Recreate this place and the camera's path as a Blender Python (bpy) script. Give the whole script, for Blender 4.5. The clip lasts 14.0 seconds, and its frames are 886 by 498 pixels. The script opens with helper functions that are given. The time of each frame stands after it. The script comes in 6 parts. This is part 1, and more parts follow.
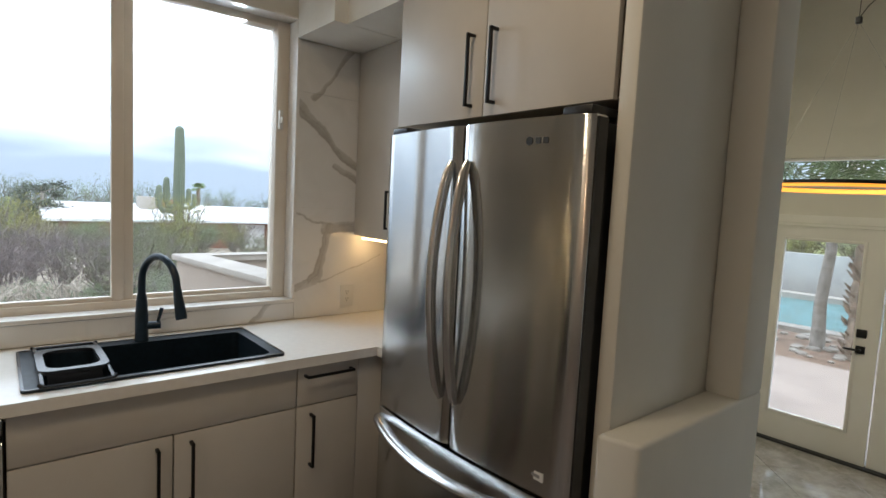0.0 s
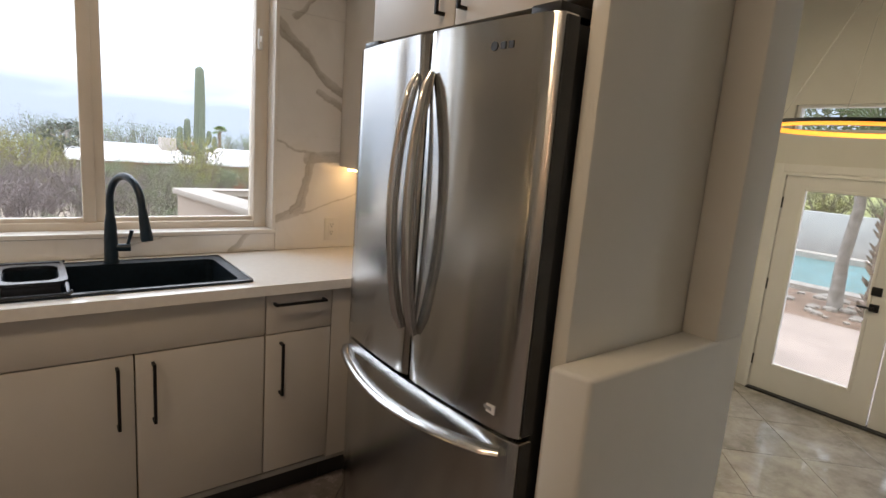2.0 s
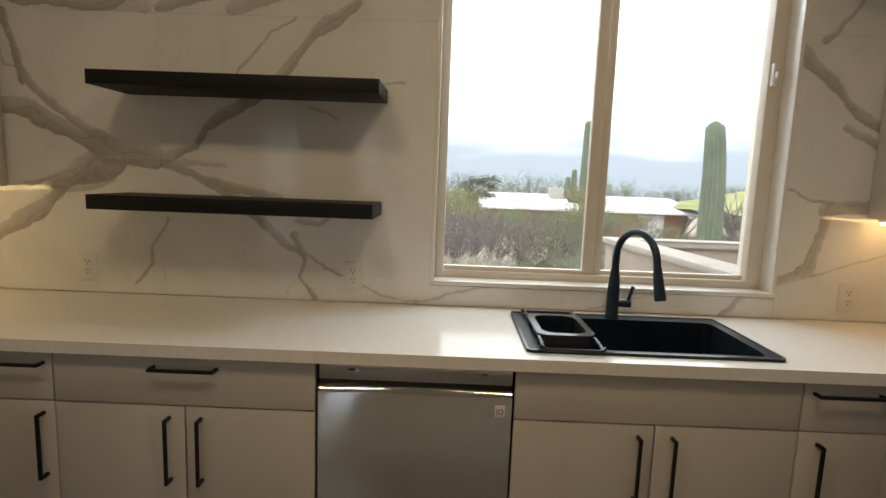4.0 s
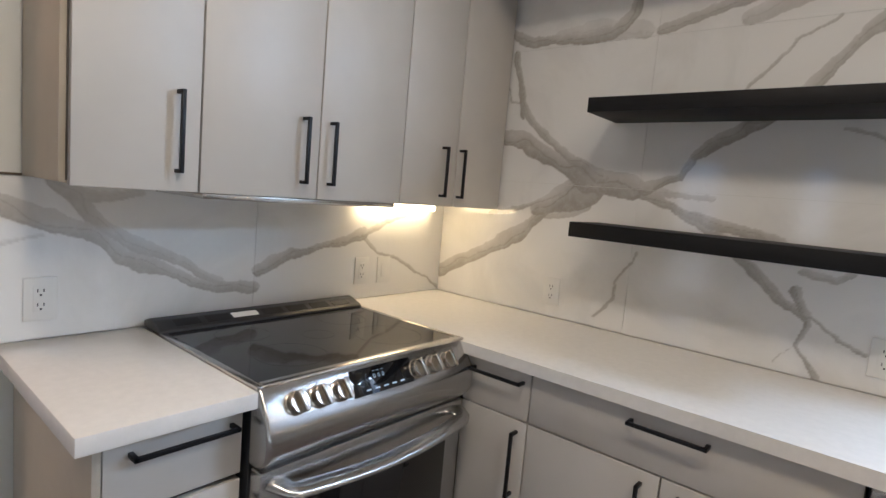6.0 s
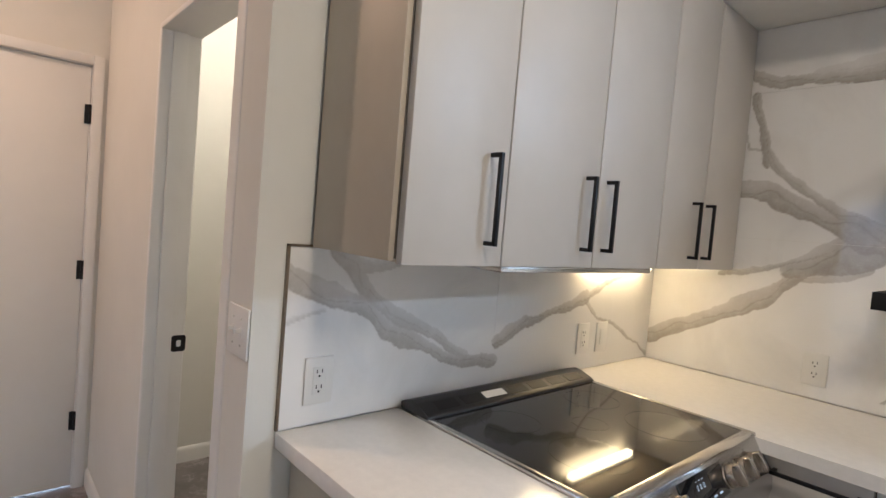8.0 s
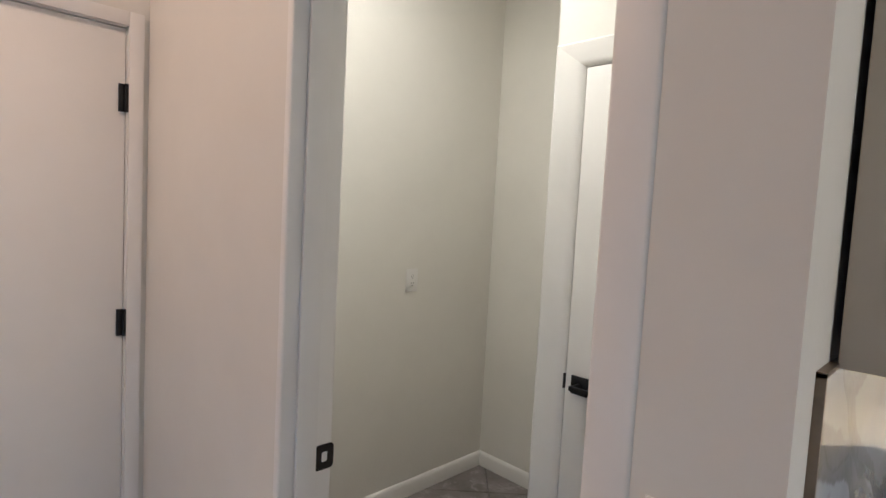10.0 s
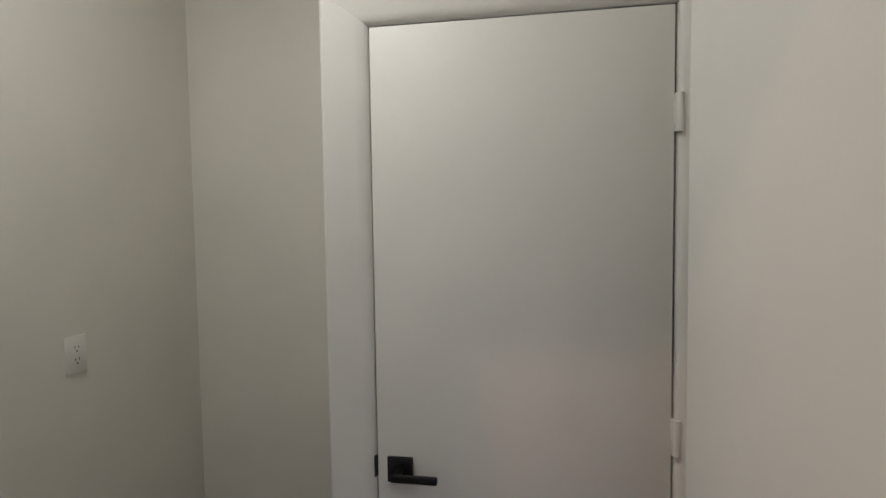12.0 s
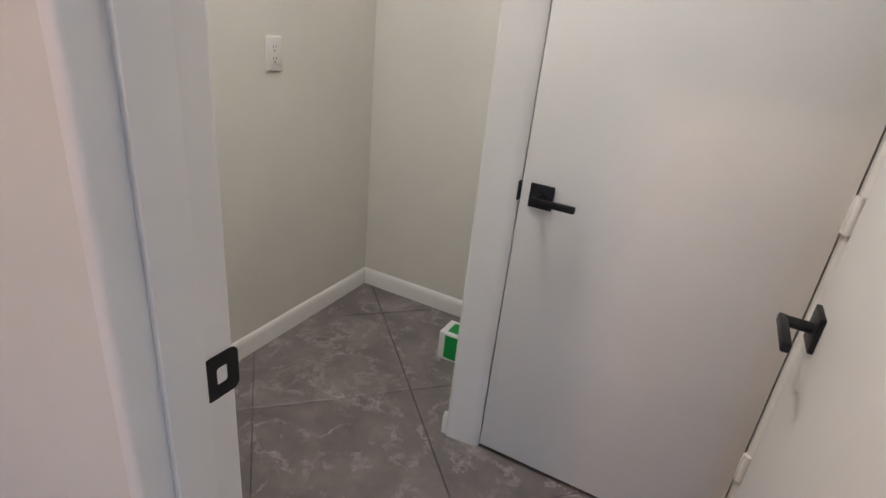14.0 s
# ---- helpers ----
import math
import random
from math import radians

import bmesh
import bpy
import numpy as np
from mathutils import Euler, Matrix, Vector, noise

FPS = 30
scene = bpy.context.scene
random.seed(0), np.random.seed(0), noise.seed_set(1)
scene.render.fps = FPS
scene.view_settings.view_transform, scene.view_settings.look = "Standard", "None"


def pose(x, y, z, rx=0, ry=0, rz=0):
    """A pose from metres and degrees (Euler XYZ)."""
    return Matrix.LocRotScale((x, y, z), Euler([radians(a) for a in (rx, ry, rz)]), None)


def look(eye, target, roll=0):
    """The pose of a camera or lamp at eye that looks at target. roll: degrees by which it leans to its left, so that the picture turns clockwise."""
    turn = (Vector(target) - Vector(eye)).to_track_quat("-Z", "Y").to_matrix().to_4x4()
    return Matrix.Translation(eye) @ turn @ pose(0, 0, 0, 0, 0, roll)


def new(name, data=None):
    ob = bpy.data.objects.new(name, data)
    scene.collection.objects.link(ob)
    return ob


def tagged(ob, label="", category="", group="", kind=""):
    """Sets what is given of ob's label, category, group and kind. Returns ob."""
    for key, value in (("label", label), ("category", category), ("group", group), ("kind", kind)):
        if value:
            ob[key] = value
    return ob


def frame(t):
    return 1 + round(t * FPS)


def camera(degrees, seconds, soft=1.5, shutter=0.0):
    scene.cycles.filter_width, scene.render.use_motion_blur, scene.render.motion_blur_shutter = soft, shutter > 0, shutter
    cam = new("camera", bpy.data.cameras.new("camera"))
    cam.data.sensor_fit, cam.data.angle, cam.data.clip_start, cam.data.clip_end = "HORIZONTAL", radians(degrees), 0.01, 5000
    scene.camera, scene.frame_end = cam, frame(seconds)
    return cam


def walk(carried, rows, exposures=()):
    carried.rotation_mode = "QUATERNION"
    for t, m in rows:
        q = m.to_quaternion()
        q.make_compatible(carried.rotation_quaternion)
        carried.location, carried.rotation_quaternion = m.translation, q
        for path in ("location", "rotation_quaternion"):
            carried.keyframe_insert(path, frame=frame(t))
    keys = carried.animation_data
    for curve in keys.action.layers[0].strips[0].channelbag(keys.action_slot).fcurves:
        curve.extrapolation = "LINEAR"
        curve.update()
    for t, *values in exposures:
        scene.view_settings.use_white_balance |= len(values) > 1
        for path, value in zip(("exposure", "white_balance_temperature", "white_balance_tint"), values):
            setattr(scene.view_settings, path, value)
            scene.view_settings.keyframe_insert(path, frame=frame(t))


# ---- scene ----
cam = camera(79.4, 14.0)
LEAF_TURN = 0.0
EXPOSURES = [(0, 0.10, 5900, 4), (1.5, 0.17, 6150, 9), (2.5, 0.42, 6550, 11), (3.0, 0.45, 6600, 10), (3.5, 0.42, 6250, 2), (4.2, 0.14, 6900, 6), (6.3, 1.2, 5050, 8), (7.5, 1.17, 5150, 8), (8.5, 1.2, 5300, 9), (9.2, 1.2, 4900, 7), (11.3, 0.70, 4950, 11), (12.2, 0.38, 4850, 7), (12.6, 0.66, 4850, 7), (13.2, 1.10, 4800, 8), (14, 1.38, 4850, 12)]
PATH = [
    (0, (2.326, -2.48, 1.538), (3.607, -0.954, 1.369), 2.9),
    (0.5, (2.399, -2.506, 1.553), (3.766, -1.052, 1.429), 3.2),
    (1, (2.514, -2.531, 1.541), (3.891, -1.086, 1.418), 3.5),
    (1.5, (2.561, -2.532, 1.505), (3.866, -1.033, 1.288), 4.3),
    (2, (2.52, -2.517, 1.457), (3.737, -0.97, 1.103), 4.5),
    (2.5, (2.406, -2.505, 1.45), (3.536, -0.921, 0.985), 3.7),
    (3, (2.263, -2.459, 1.431), (3.235, -0.774, 0.962), 2.2),
    (3.5, (2.185, -2.324, 1.435), (2.71, -0.427, 1.082), 0.9),
    (4, (2.116, -2.157, 1.451), (2.096, -0.174, 1.185), 2.1),
    (4.2, (2.088, -2.106, 1.436), (1.898, -0.131, 1.182), 2.5),
    (6.3, (1.642, -2.015, 1.409), (0.327, -0.523, 1.201), 4.7),
    (6.5, (1.608, -2.071, 1.413), (0.295, -0.577, 1.205), 4.2),
    (7, (1.504, -2.165, 1.41), (0.192, -0.671, 1.196), 3.2),
    (7.5, (1.33, -2.178, 1.432), (-0.054, -0.742, 1.282), 4.0),
    (8, (1.143, -2.271, 1.439), (-0.352, -0.945, 1.346), 4.8),
    (8.5, (0.941, -2.431, 1.441), (-0.614, -1.18, 1.308), 3.9),
    (9, (0.671, -2.493, 1.423), (-0.93, -1.308, 1.246), 3.1),
    (9.2, (0.542, -2.485, 1.443), (-1.053, -1.29, 1.27), 3.0),
    (11.3, (-0.402, -2.067, 1.598), (-1.112, -0.197, 1.627), 1.1),
    (11.5, (-0.462, -2.044, 1.625), (-1.037, -0.129, 1.68), 0.1),
    (12, (-0.519, -1.987, 1.552), (-0.861, -0.02, 1.44), -0.8),
    (12.5, (-0.469, -1.956, 1.445), (-0.871, -0.054, 0.978), 1.4),
    (13, (-0.387, -1.958, 1.354), (-0.889, -0.201, 0.543), 4.9),
    (13.5, (-0.376, -1.967, 1.309), (-0.943, -0.278, 0.4), 6.5),
    (14, (-0.49, -2.04, 1.338), (-1.282, -0.391, 0.531), 6.2),
]
walk(cam, [(t, look(eye, aim, roll)) for t, eye, aim, roll in PATH], EXPOSURES)

# ---- world, sun, large lights ----
def node(nt, kind, **values):
    n = nt.nodes.new(kind)
    for key, value in values.items():
        if key in n.inputs:
            n.inputs[key].default_value = value
    return n


world = bpy.data.worlds.new("world")
scene.world = world
world.use_nodes = True
wt = world.node_tree
wt.nodes.clear()
sky = wt.nodes.new("ShaderNodeTexSky")
sky.sky_type = "NISHITA"
sky.sun_disc = False
sky.sun_elevation = radians(48)
sky.sun_rotation = radians(200)
w_map = wt.nodes.new("ShaderNodeMapping")
w_map.inputs["Scale"].default_value = (1.0, 1.0, 4.5)
w_co = wt.nodes.new("ShaderNodeTexCoord")
w_noise = node(wt, "ShaderNodeTexNoise", Scale=1.6, Detail=3.5, Roughness=0.5)
w_split = wt.nodes.new("ShaderNodeSeparateXYZ")
w_add = wt.nodes.new("ShaderNodeMath")
w_add.operation = "MULTIPLY_ADD"
w_add.inputs[1].default_value = 0.55
w_ramp = wt.nodes.new("ShaderNodeValToRGB")
w_ramp.color_ramp.elements[0].position, w_ramp.color_ramp.elements[0].color = 0.35, (0, 0, 0, 1)
w_ramp.color_ramp.elements[1].position, w_ramp.color_ramp.elements[1].color = 0.58, (1, 1, 1, 1)
w_mix = wt.nodes.new("ShaderNodeMix")
w_mix.data_type = "RGBA"
w_mix.inputs[7].default_value = (21.0, 22.0, 24.0, 1)
w_gain = wt.nodes.new("ShaderNodeMix")
w_gain.data_type, w_gain.blend_type = "RGBA", "MIX"
w_gain.inputs[0].default_value = 0.9
w_gain.inputs[7].default_value = (5.5, 6.5, 8.2, 1)
w_bg = node(wt, "ShaderNodeBackground", Strength=0.125)
w_out = wt.nodes.new("ShaderNodeOutputWorld")
wt.links.new(w_co.outputs["Generated"], w_map.inputs["Vector"])
wt.links.new(w_map.outputs["Vector"], w_noise.inputs["Vector"])
wt.links.new(w_co.outputs["Generated"], w_split.inputs["Vector"])
wt.links.new(w_noise.outputs["Fac"], w_add.inputs[0])
wt.links.new(w_split.outputs["Z"], w_add.inputs[2])
wt.links.new(w_add.outputs["Value"], w_ramp.inputs["Fac"])
wt.links.new(sky.outputs["Color"], w_gain.inputs[6])
wt.links.new(w_ramp.outputs["Color"], w_mix.inputs[0])
wt.links.new(w_gain.outputs[2], w_mix.inputs[6])
wt.links.new(w_mix.outputs[2], w_bg.inputs["Color"])
wt.links.new(w_bg.outputs["Background"], w_out.inputs["Surface"])

sun_data = bpy.data.lights.new("sun", "SUN")
sun_data.energy, sun_data.angle, sun_data.color = 0.8, radians(20), (1.0, 0.96, 0.90)
sun = new("sun", sun_data)
sun.matrix_world = look((-6, -18, 22), (0, 0, 0))


def lamp(name, kind, place, aim, watts, colour, size=0.3, size_y=None):
    data = bpy.data.lights.new(name, kind)
    data.energy, data.color = watts, colour
    if kind == "AREA":
        data.size = size
        if size_y:
            data.shape, data.size_y = "RECTANGLE", size_y
        else:
            data.shape = "DISK"
    else:
        data.shadow_soft_size = size
    ob = new(name, data)
    ob.matrix_world = look(place, aim)
    return ob


WARM, NEUTRAL, DAY = (1.0, 0.74, 0.48), (1.0, 0.90, 0.78), (0.78, 0.89, 1.0)
# the kitchen and living ceiling lamps are unseen, added to brighten these rooms
lamp("kitchen_fill_west", "AREA", (1.4, -1.75, 2.825), (1.4, -1.75, 0), 7.5, WARM, 0.3)
lamp("kitchen_fill_east", "AREA", (2.6, -1.55, 2.825), (2.6, -1.55, 0), 8, WARM, 0.3)
lamp("living_fill", "AREA", (5.2, -0.9, 2.835), (5.2, -0.9, 0), 30, (1.0, 0.85, 0.58), 0.16)
lamp("hall_light", "AREA", (-1.2, -2.9, 2.825), (-1.2, -2.9, 0), 9.5, (1.0, 0.58, 0.32), 0.16)
lamp("pantry_light", "AREA", (-1.25, -1.22, 2.825), (-1.25, -1.22, 0), 8.2, (1.0, 0.79, 0.55), 0.24)
# two added lamps outside the sink window boost the sky's light and cabinet sheen
lamp("north_window_sky_fill", "AREA", (2.75, 0.75, 2.95), (2.0, -1.5, 1.0), 16, DAY, 1.4, 0.5)
lamp("north_window_head_fill", "AREA", (3.08, 0.34, 2.335), (0.2, -1.5, 1.4), 12, DAY, 0.58, 0.10)
# added fill lamp inside the unseen living room opening
lamp("living_window_fill", "AREA", (7.84, -4.1, 0.85), (0.0, -1.3, 1.3), 6, DAY, 1.5, 1.8)


# ---- materials ----
def material(name, colour, rough=0.5, metal=0.0, vary=0.06, scale=6.0, bump=0.0, bump_scale=120.0, coat=0.0, tint=None, random_each=0.0, stretch=(1, 1, 1), emit=None, power=0.0, spec=0.5, spread=0.05, coat_rough=0.06):
    m = bpy.data.materials.new(name)
    m.use_nodes = True
    nt = m.node_tree
    b = nt.nodes["Principled BSDF"]
    b.inputs["Metallic"].default_value = metal
    b.inputs["Roughness"].default_value = rough
    b.inputs["Coat Weight"].default_value = coat
    b.inputs["Coat Roughness"].default_value = coat_rough
    b.inputs["Specular IOR Level"].default_value = spec
    co = nt.nodes.new("ShaderNodeTexCoord")
    mp = nt.nodes.new("ShaderNodeMapping")
    mp.inputs["Scale"].default_value = stretch
    nt.links.new(co.outputs["Object"], mp.inputs["Vector"])
    n1 = node(nt, "ShaderNodeTexNoise", Scale=scale, Detail=5.0, Roughness=0.6)
    nt.links.new(mp.outputs["Vector"], n1.inputs["Vector"])
    mix = nt.nodes.new("ShaderNodeMix")
    mix.data_type = "RGBA"
    other = tint or tuple(c * (1 - 2.2 * vary) for c in colour)
    lo = colour if tint else tuple(min(1.0, c * (1 + vary)) for c in colour)
    mix.inputs[6].default_value, mix.inputs[7].default_value = (*lo, 1), (*other, 1)
    ramp = node(nt, "ShaderNodeMapRange")
    ramp.inputs["From Min"].default_value, ramp.inputs["From Max"].default_value = 0.32, 0.68
    nt.links.new(n1.outputs["Fac"], ramp.inputs["Value"])
    nt.links.new(ramp.outputs["Result"], mix.inputs[0])
    last = mix.outputs[2]
    if random_each:
        info = nt.nodes.new("ShaderNodeObjectInfo")
        hsv = nt.nodes.new("ShaderNodeHueSaturation")
        mr = nt.nodes.new("ShaderNodeMapRange")
        mr.inputs["To Min"].default_value, mr.inputs["To Max"].default_value = 1 - random_each, 1 + random_each
        nt.links.new(info.outputs["Random"], mr.inputs["Value"])
        nt.links.new(mr.outputs["Result"], hsv.inputs["Value"])
        nt.links.new(last, hsv.inputs["Color"])
        last = hsv.outputs["Color"]
    nt.links.new(last, b.inputs["Base Color"])
    rr = nt.nodes.new("ShaderNodeMapRange")
    rr.inputs["To Min"].default_value, rr.inputs["To Max"].default_value = max(0.0, rough - spread), min(1.0, rough + spread)
    nt.links.new(n1.outputs["Fac"], rr.inputs["Value"])
    nt.links.new(rr.outputs["Result"], b.inputs["Roughness"])
    if bump:
        n2 = node(nt, "ShaderNodeTexNoise", Scale=bump_scale, Detail=3.0)
        nt.links.new(mp.outputs["Vector"], n2.inputs["Vector"])
        bp = node(nt, "ShaderNodeBump", Strength=bump, Distance=0.004)
        nt.links.new(n2.outputs["Fac"], bp.inputs["Height"])
        nt.links.new(bp.outputs["Normal"], b.inputs["Normal"])
    if emit:
        b.inputs["Emission Color"].default_value = (*emit, 1)
        b.inputs["Emission Strength"].default_value = power
    return m


def marble():
    """White porcelain with grey-brown veins; the 'vein' attribute carries the pattern."""
    m = bpy.data.materials.new("marble_tile")
    m.use_nodes = True
    nt = m.node_tree
    b = nt.nodes["Principled BSDF"]
    b.inputs["Roughness"].default_value = 0.07
    at = nt.nodes.new("ShaderNodeAttribute")
    at.attribute_name = "vein"
    co = nt.nodes.new("ShaderNodeTexCoord")
    fine = node(nt, "ShaderNodeTexNoise", Scale=34.0, Detail=8.0, Roughness=0.7)
    cloud = node(nt, "ShaderNodeTexNoise", Scale=2.6, Detail=6.0, Roughness=0.6, Distortion=0.8)
    for n in (fine, cloud):
        nt.links.new(co.outputs["Object"], n.inputs["Vector"])
    base = nt.nodes.new("ShaderNodeMix")
    base.data_type = "RGBA"
    base.inputs[6].default_value, base.inputs[7].default_value = (0.80, 0.785, 0.76, 1), (0.70, 0.685, 0.66, 1)
    cr = nt.nodes.new("ShaderNodeMapRange")
    cr.inputs["From Min"].default_value, cr.inputs["From Max"].default_value = 0.50, 0.75
    nt.links.new(cloud.outputs["Fac"], cr.inputs["Value"])
    nt.links.new(cr.outputs["Result"], base.inputs[0])
    tone = nt.nodes.new("ShaderNodeMix")
    tone.data_type = "RGBA"
    tone.inputs[6].default_value, tone.inputs[7].default_value = (0.19, 0.165, 0.13, 1), (0.43, 0.395, 0.35, 1)
    nt.links.new(fine.outputs["Fac"], tone.inputs[0])
    mul = nt.nodes.new("ShaderNodeMath")
    mul.operation = "MULTIPLY"
    fr = nt.nodes.new("ShaderNodeMapRange")
    fr.inputs["From Min"].default_value, fr.inputs["From Max"].default_value = 0.25, 0.55
    fr.inputs["To Min"].default_value, fr.inputs["To Max"].default_value = 0.62, 1.0
    nt.links.new(fine.outputs["Fac"], fr.inputs["Value"])
    nt.links.new(at.outputs["Fac"], mul.inputs[0])
    nt.links.new(fr.outputs["Result"], mul.inputs[1])
    mix = nt.nodes.new("ShaderNodeMix")
    mix.data_type = "RGBA"
    nt.links.new(mul.outputs["Value"], mix.inputs[0])
    nt.links.new(base.outputs[2], mix.inputs[6])
    nt.links.new(tone.outputs[2], mix.inputs[7])
    nt.links.new(mix.outputs[2], b.inputs["Base Color"])
    return m


def floor_stone(name, colour, pale, rough):
    """Glazed stone-look tile: cloudy grey with thin pale veins, a little different on each tile."""
    m = material(name, colour, rough, 0, 0.18, 7.0, tint=tuple(c * 1.7 for c in colour), random_each=0.08)
    nt = m.node_tree
    b = nt.nodes["Principled BSDF"]
    source = b.inputs["Base Color"].links[0].from_socket
    co = [n for n in nt.nodes if n.type == "TEX_COORD"][0]
    warp = node(nt, "ShaderNodeTexNoise", Scale=4.0, Detail=9.0, Roughness=0.66, Distortion=0.25)
    nt.links.new(co.outputs["Object"], warp.inputs["Vector"])
    sub = nt.nodes.new("ShaderNodeMath")
    sub.operation = "SUBTRACT"
    sub.inputs[1].default_value = 0.5
    ab = nt.nodes.new("ShaderNodeMath")
    ab.operation = "ABSOLUTE"
    mr = nt.nodes.new("ShaderNodeMapRange")
    mr.inputs["From Min"].default_value, mr.inputs["From Max"].default_value = 0.0, 0.035
    mr.inputs["To Min"].default_value, mr.inputs["To Max"].default_value = 0.8, 0.0
    nt.links.new(warp.outputs["Fac"], sub.inputs[0])
    nt.links.new(sub.outputs["Value"], ab.inputs[0])
    nt.links.new(ab.outputs["Value"], mr.inputs["Value"])
    gate = node(nt, "ShaderNodeTexNoise", Scale=9.0, Detail=5.0, Roughness=0.65)
    nt.links.new(co.outputs["Object"], gate.inputs["Vector"])
    gm = nt.nodes.new("ShaderNodeMapRange")
    gm.inputs["From Min"].default_value, gm.inputs["From Max"].default_value = 0.42, 0.64
    nt.links.new(gate.outputs["Fac"], gm.inputs["Value"])
    mu = nt.nodes.new("ShaderNodeMath")
    mu.operation = "MULTIPLY"
    nt.links.new(mr.outputs["Result"], mu.inputs[0])
    nt.links.new(gm.outputs["Result"], mu.inputs[1])
    mix = nt.nodes.new("ShaderNodeMix")
    mix.data_type = "RGBA"
    mix.inputs[7].default_value = (*pale, 1)
    nt.links.new(mu.outputs["Value"], mix.inputs[0])
    nt.links.new(source, mix.inputs[6])
    nt.links.new(mix.outputs[2], b.inputs["Base Color"])
    return m


def steel(name, colour, rough, stretch):
    """Brushed stainless: fine streaks along one axis."""
    m = material(name, colour, rough, 1.0, 0.05, 1.5)
    nt = m.node_tree
    b = nt.nodes["Principled BSDF"]
    b.inputs["Anisotropic"].default_value = 1.0
    b.inputs["Anisotropic Rotation"].default_value = 0.25 if stretch[2] < 1 else 0.0
    tg = nt.nodes.new("ShaderNodeTangent")
    tg.direction_type, tg.axis = "RADIAL", "Z"
    nt.links.new(tg.outputs["Tangent"], b.inputs["Tangent"])
    co = nt.nodes.new("ShaderNodeTexCoord")
    mp = nt.nodes.new("ShaderNodeMapping")
    mp.inputs["Scale"].default_value = stretch
    n = node(nt, "ShaderNodeTexNoise", Scale=1.0, Detail=4.0)
    mr = nt.nodes.new("ShaderNodeMapRange")
    mr.inputs["To Min"].default_value, mr.inputs["To Max"].default_value = rough - 0.012, rough + 0.018
    nt.links.new(co.outputs["Object"], mp.inputs["Vector"])
    nt.links.new(mp.outputs["Vector"], n.inputs["Vector"])
    nt.links.new(n.outputs["Fac"], mr.inputs["Value"])
    nt.links.new(mr.outputs["Result"], b.inputs["Roughness"])
    return m


def clear_glass(name, gloss=0.06):
    m = bpy.data.materials.new(name)
    m.use_nodes = True
    nt = m.node_tree
    nt.nodes.clear()
    tr = nt.nodes.new("ShaderNodeBsdfTransparent")
    gl = node(nt, "ShaderNodeBsdfGlossy", Roughness=0.02)
    fr = node(nt, "ShaderNodeFresnel", IOR=1.16)
    mx = nt.nodes.new("ShaderNodeMixShader")
    out = nt.nodes.new("ShaderNodeOutputMaterial")
    nt.links.new(fr.outputs["Fac"], mx.inputs["Fac"])
    nt.links.new(tr.outputs["BSDF"], mx.inputs[1])
    nt.links.new(gl.outputs["BSDF"], mx.inputs[2])
    # pale diffuse share that washes out the view, standing in for bright haze
    haze = node(nt, "ShaderNodeBsdfDiffuse", Color=(0.8, 0.8, 0.78, 1))
    veil = node(nt, "ShaderNodeMixShader", Fac=0.075)
    nt.links.new(mx.outputs["Shader"], veil.inputs[1])
    nt.links.new(haze.outputs["BSDF"], veil.inputs[2])
    nt.links.new(veil.outputs["Shader"], out.inputs["Surface"])
    return m


M_WALL = material("wall_paint", (0.72, 0.70, 0.64), 0.75, vary=0.02, scale=2.0, bump=0.12, bump_scale=60)
M_CEIL = material("ceiling_paint", (0.80, 0.79, 0.75), 0.85, vary=0.02, bump=0.3, bump_scale=60)
M_TRIM = material("white_trim_paint", (0.78, 0.765, 0.73), 0.45, vary=0.02, scale=3.0, bump=0.06, bump_scale=90)
M_DOOR = material("white_door_paint", (0.76, 0.745, 0.71), 0.48, vary=0.025, scale=1.4, bump=0.05, bump_scale=110)
M_CAB = material("greige_laminate", (0.56, 0.525, 0.475), 0.47, vary=0.03, scale=2.5, spec=0.95, spread=0.006)
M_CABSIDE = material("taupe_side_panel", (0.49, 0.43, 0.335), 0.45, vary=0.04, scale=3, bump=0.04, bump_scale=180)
M_GAP = material("cabinet_carcass", (0.10, 0.085, 0.07), 0.7, vary=0.1)
M_TOE = material("toe_kick_board", (0.42, 0.40, 0.37), 0.6, vary=0.06)
M_COUNTER = material("white_quartz", (0.80, 0.775, 0.735), 0.16, vary=0.02, scale=40, spec=0.5)
M_BLACK = material("matt_black_metal", (0.007, 0.007, 0.009), 0.42, 0.0, 0.1, 20, spec=0.35)
M_FAUCET = material("black_blue_faucet", (0.010, 0.026, 0.046), 0.34, 0.0, 0.1, 20, spec=0.4)
M_SINK = material("black_composite", (0.005, 0.013, 0.022), 0.45, 0, 0.2, 60, bump=0.1, bump_scale=300, spec=0.34)
M_SHELF = material("black_shelf", (0.005, 0.005, 0.006), 0.55, 0, 0.15, 14, stretch=(1, 8, 8), spec=0.3)
M_STEEL = steel("brushed_steel", (0.56, 0.56, 0.55), 0.15, (40, 40, 0.6))
M_STEELH = steel("brushed_steel_across", (0.56, 0.55, 0.535), 0.24, (1, 1, 40))
M_CHROME = material("satin_steel_trim", (0.66, 0.65, 0.635), 0.20, 1.0, 0.03, 8)
M_KNOB = material("champagne_knob", (0.50, 0.44, 0.37), 0.24, 1.0, 0.05, 8)
M_BLACKGLASS = material("black_ceramic_glass", (0.008, 0.008, 0.009), 0.05, 0, 0.1, 5, spec=0.6)
M_DARK = material("dark_plastic", (0.02, 0.02, 0.022), 0.4, 0, 0.1, 10)
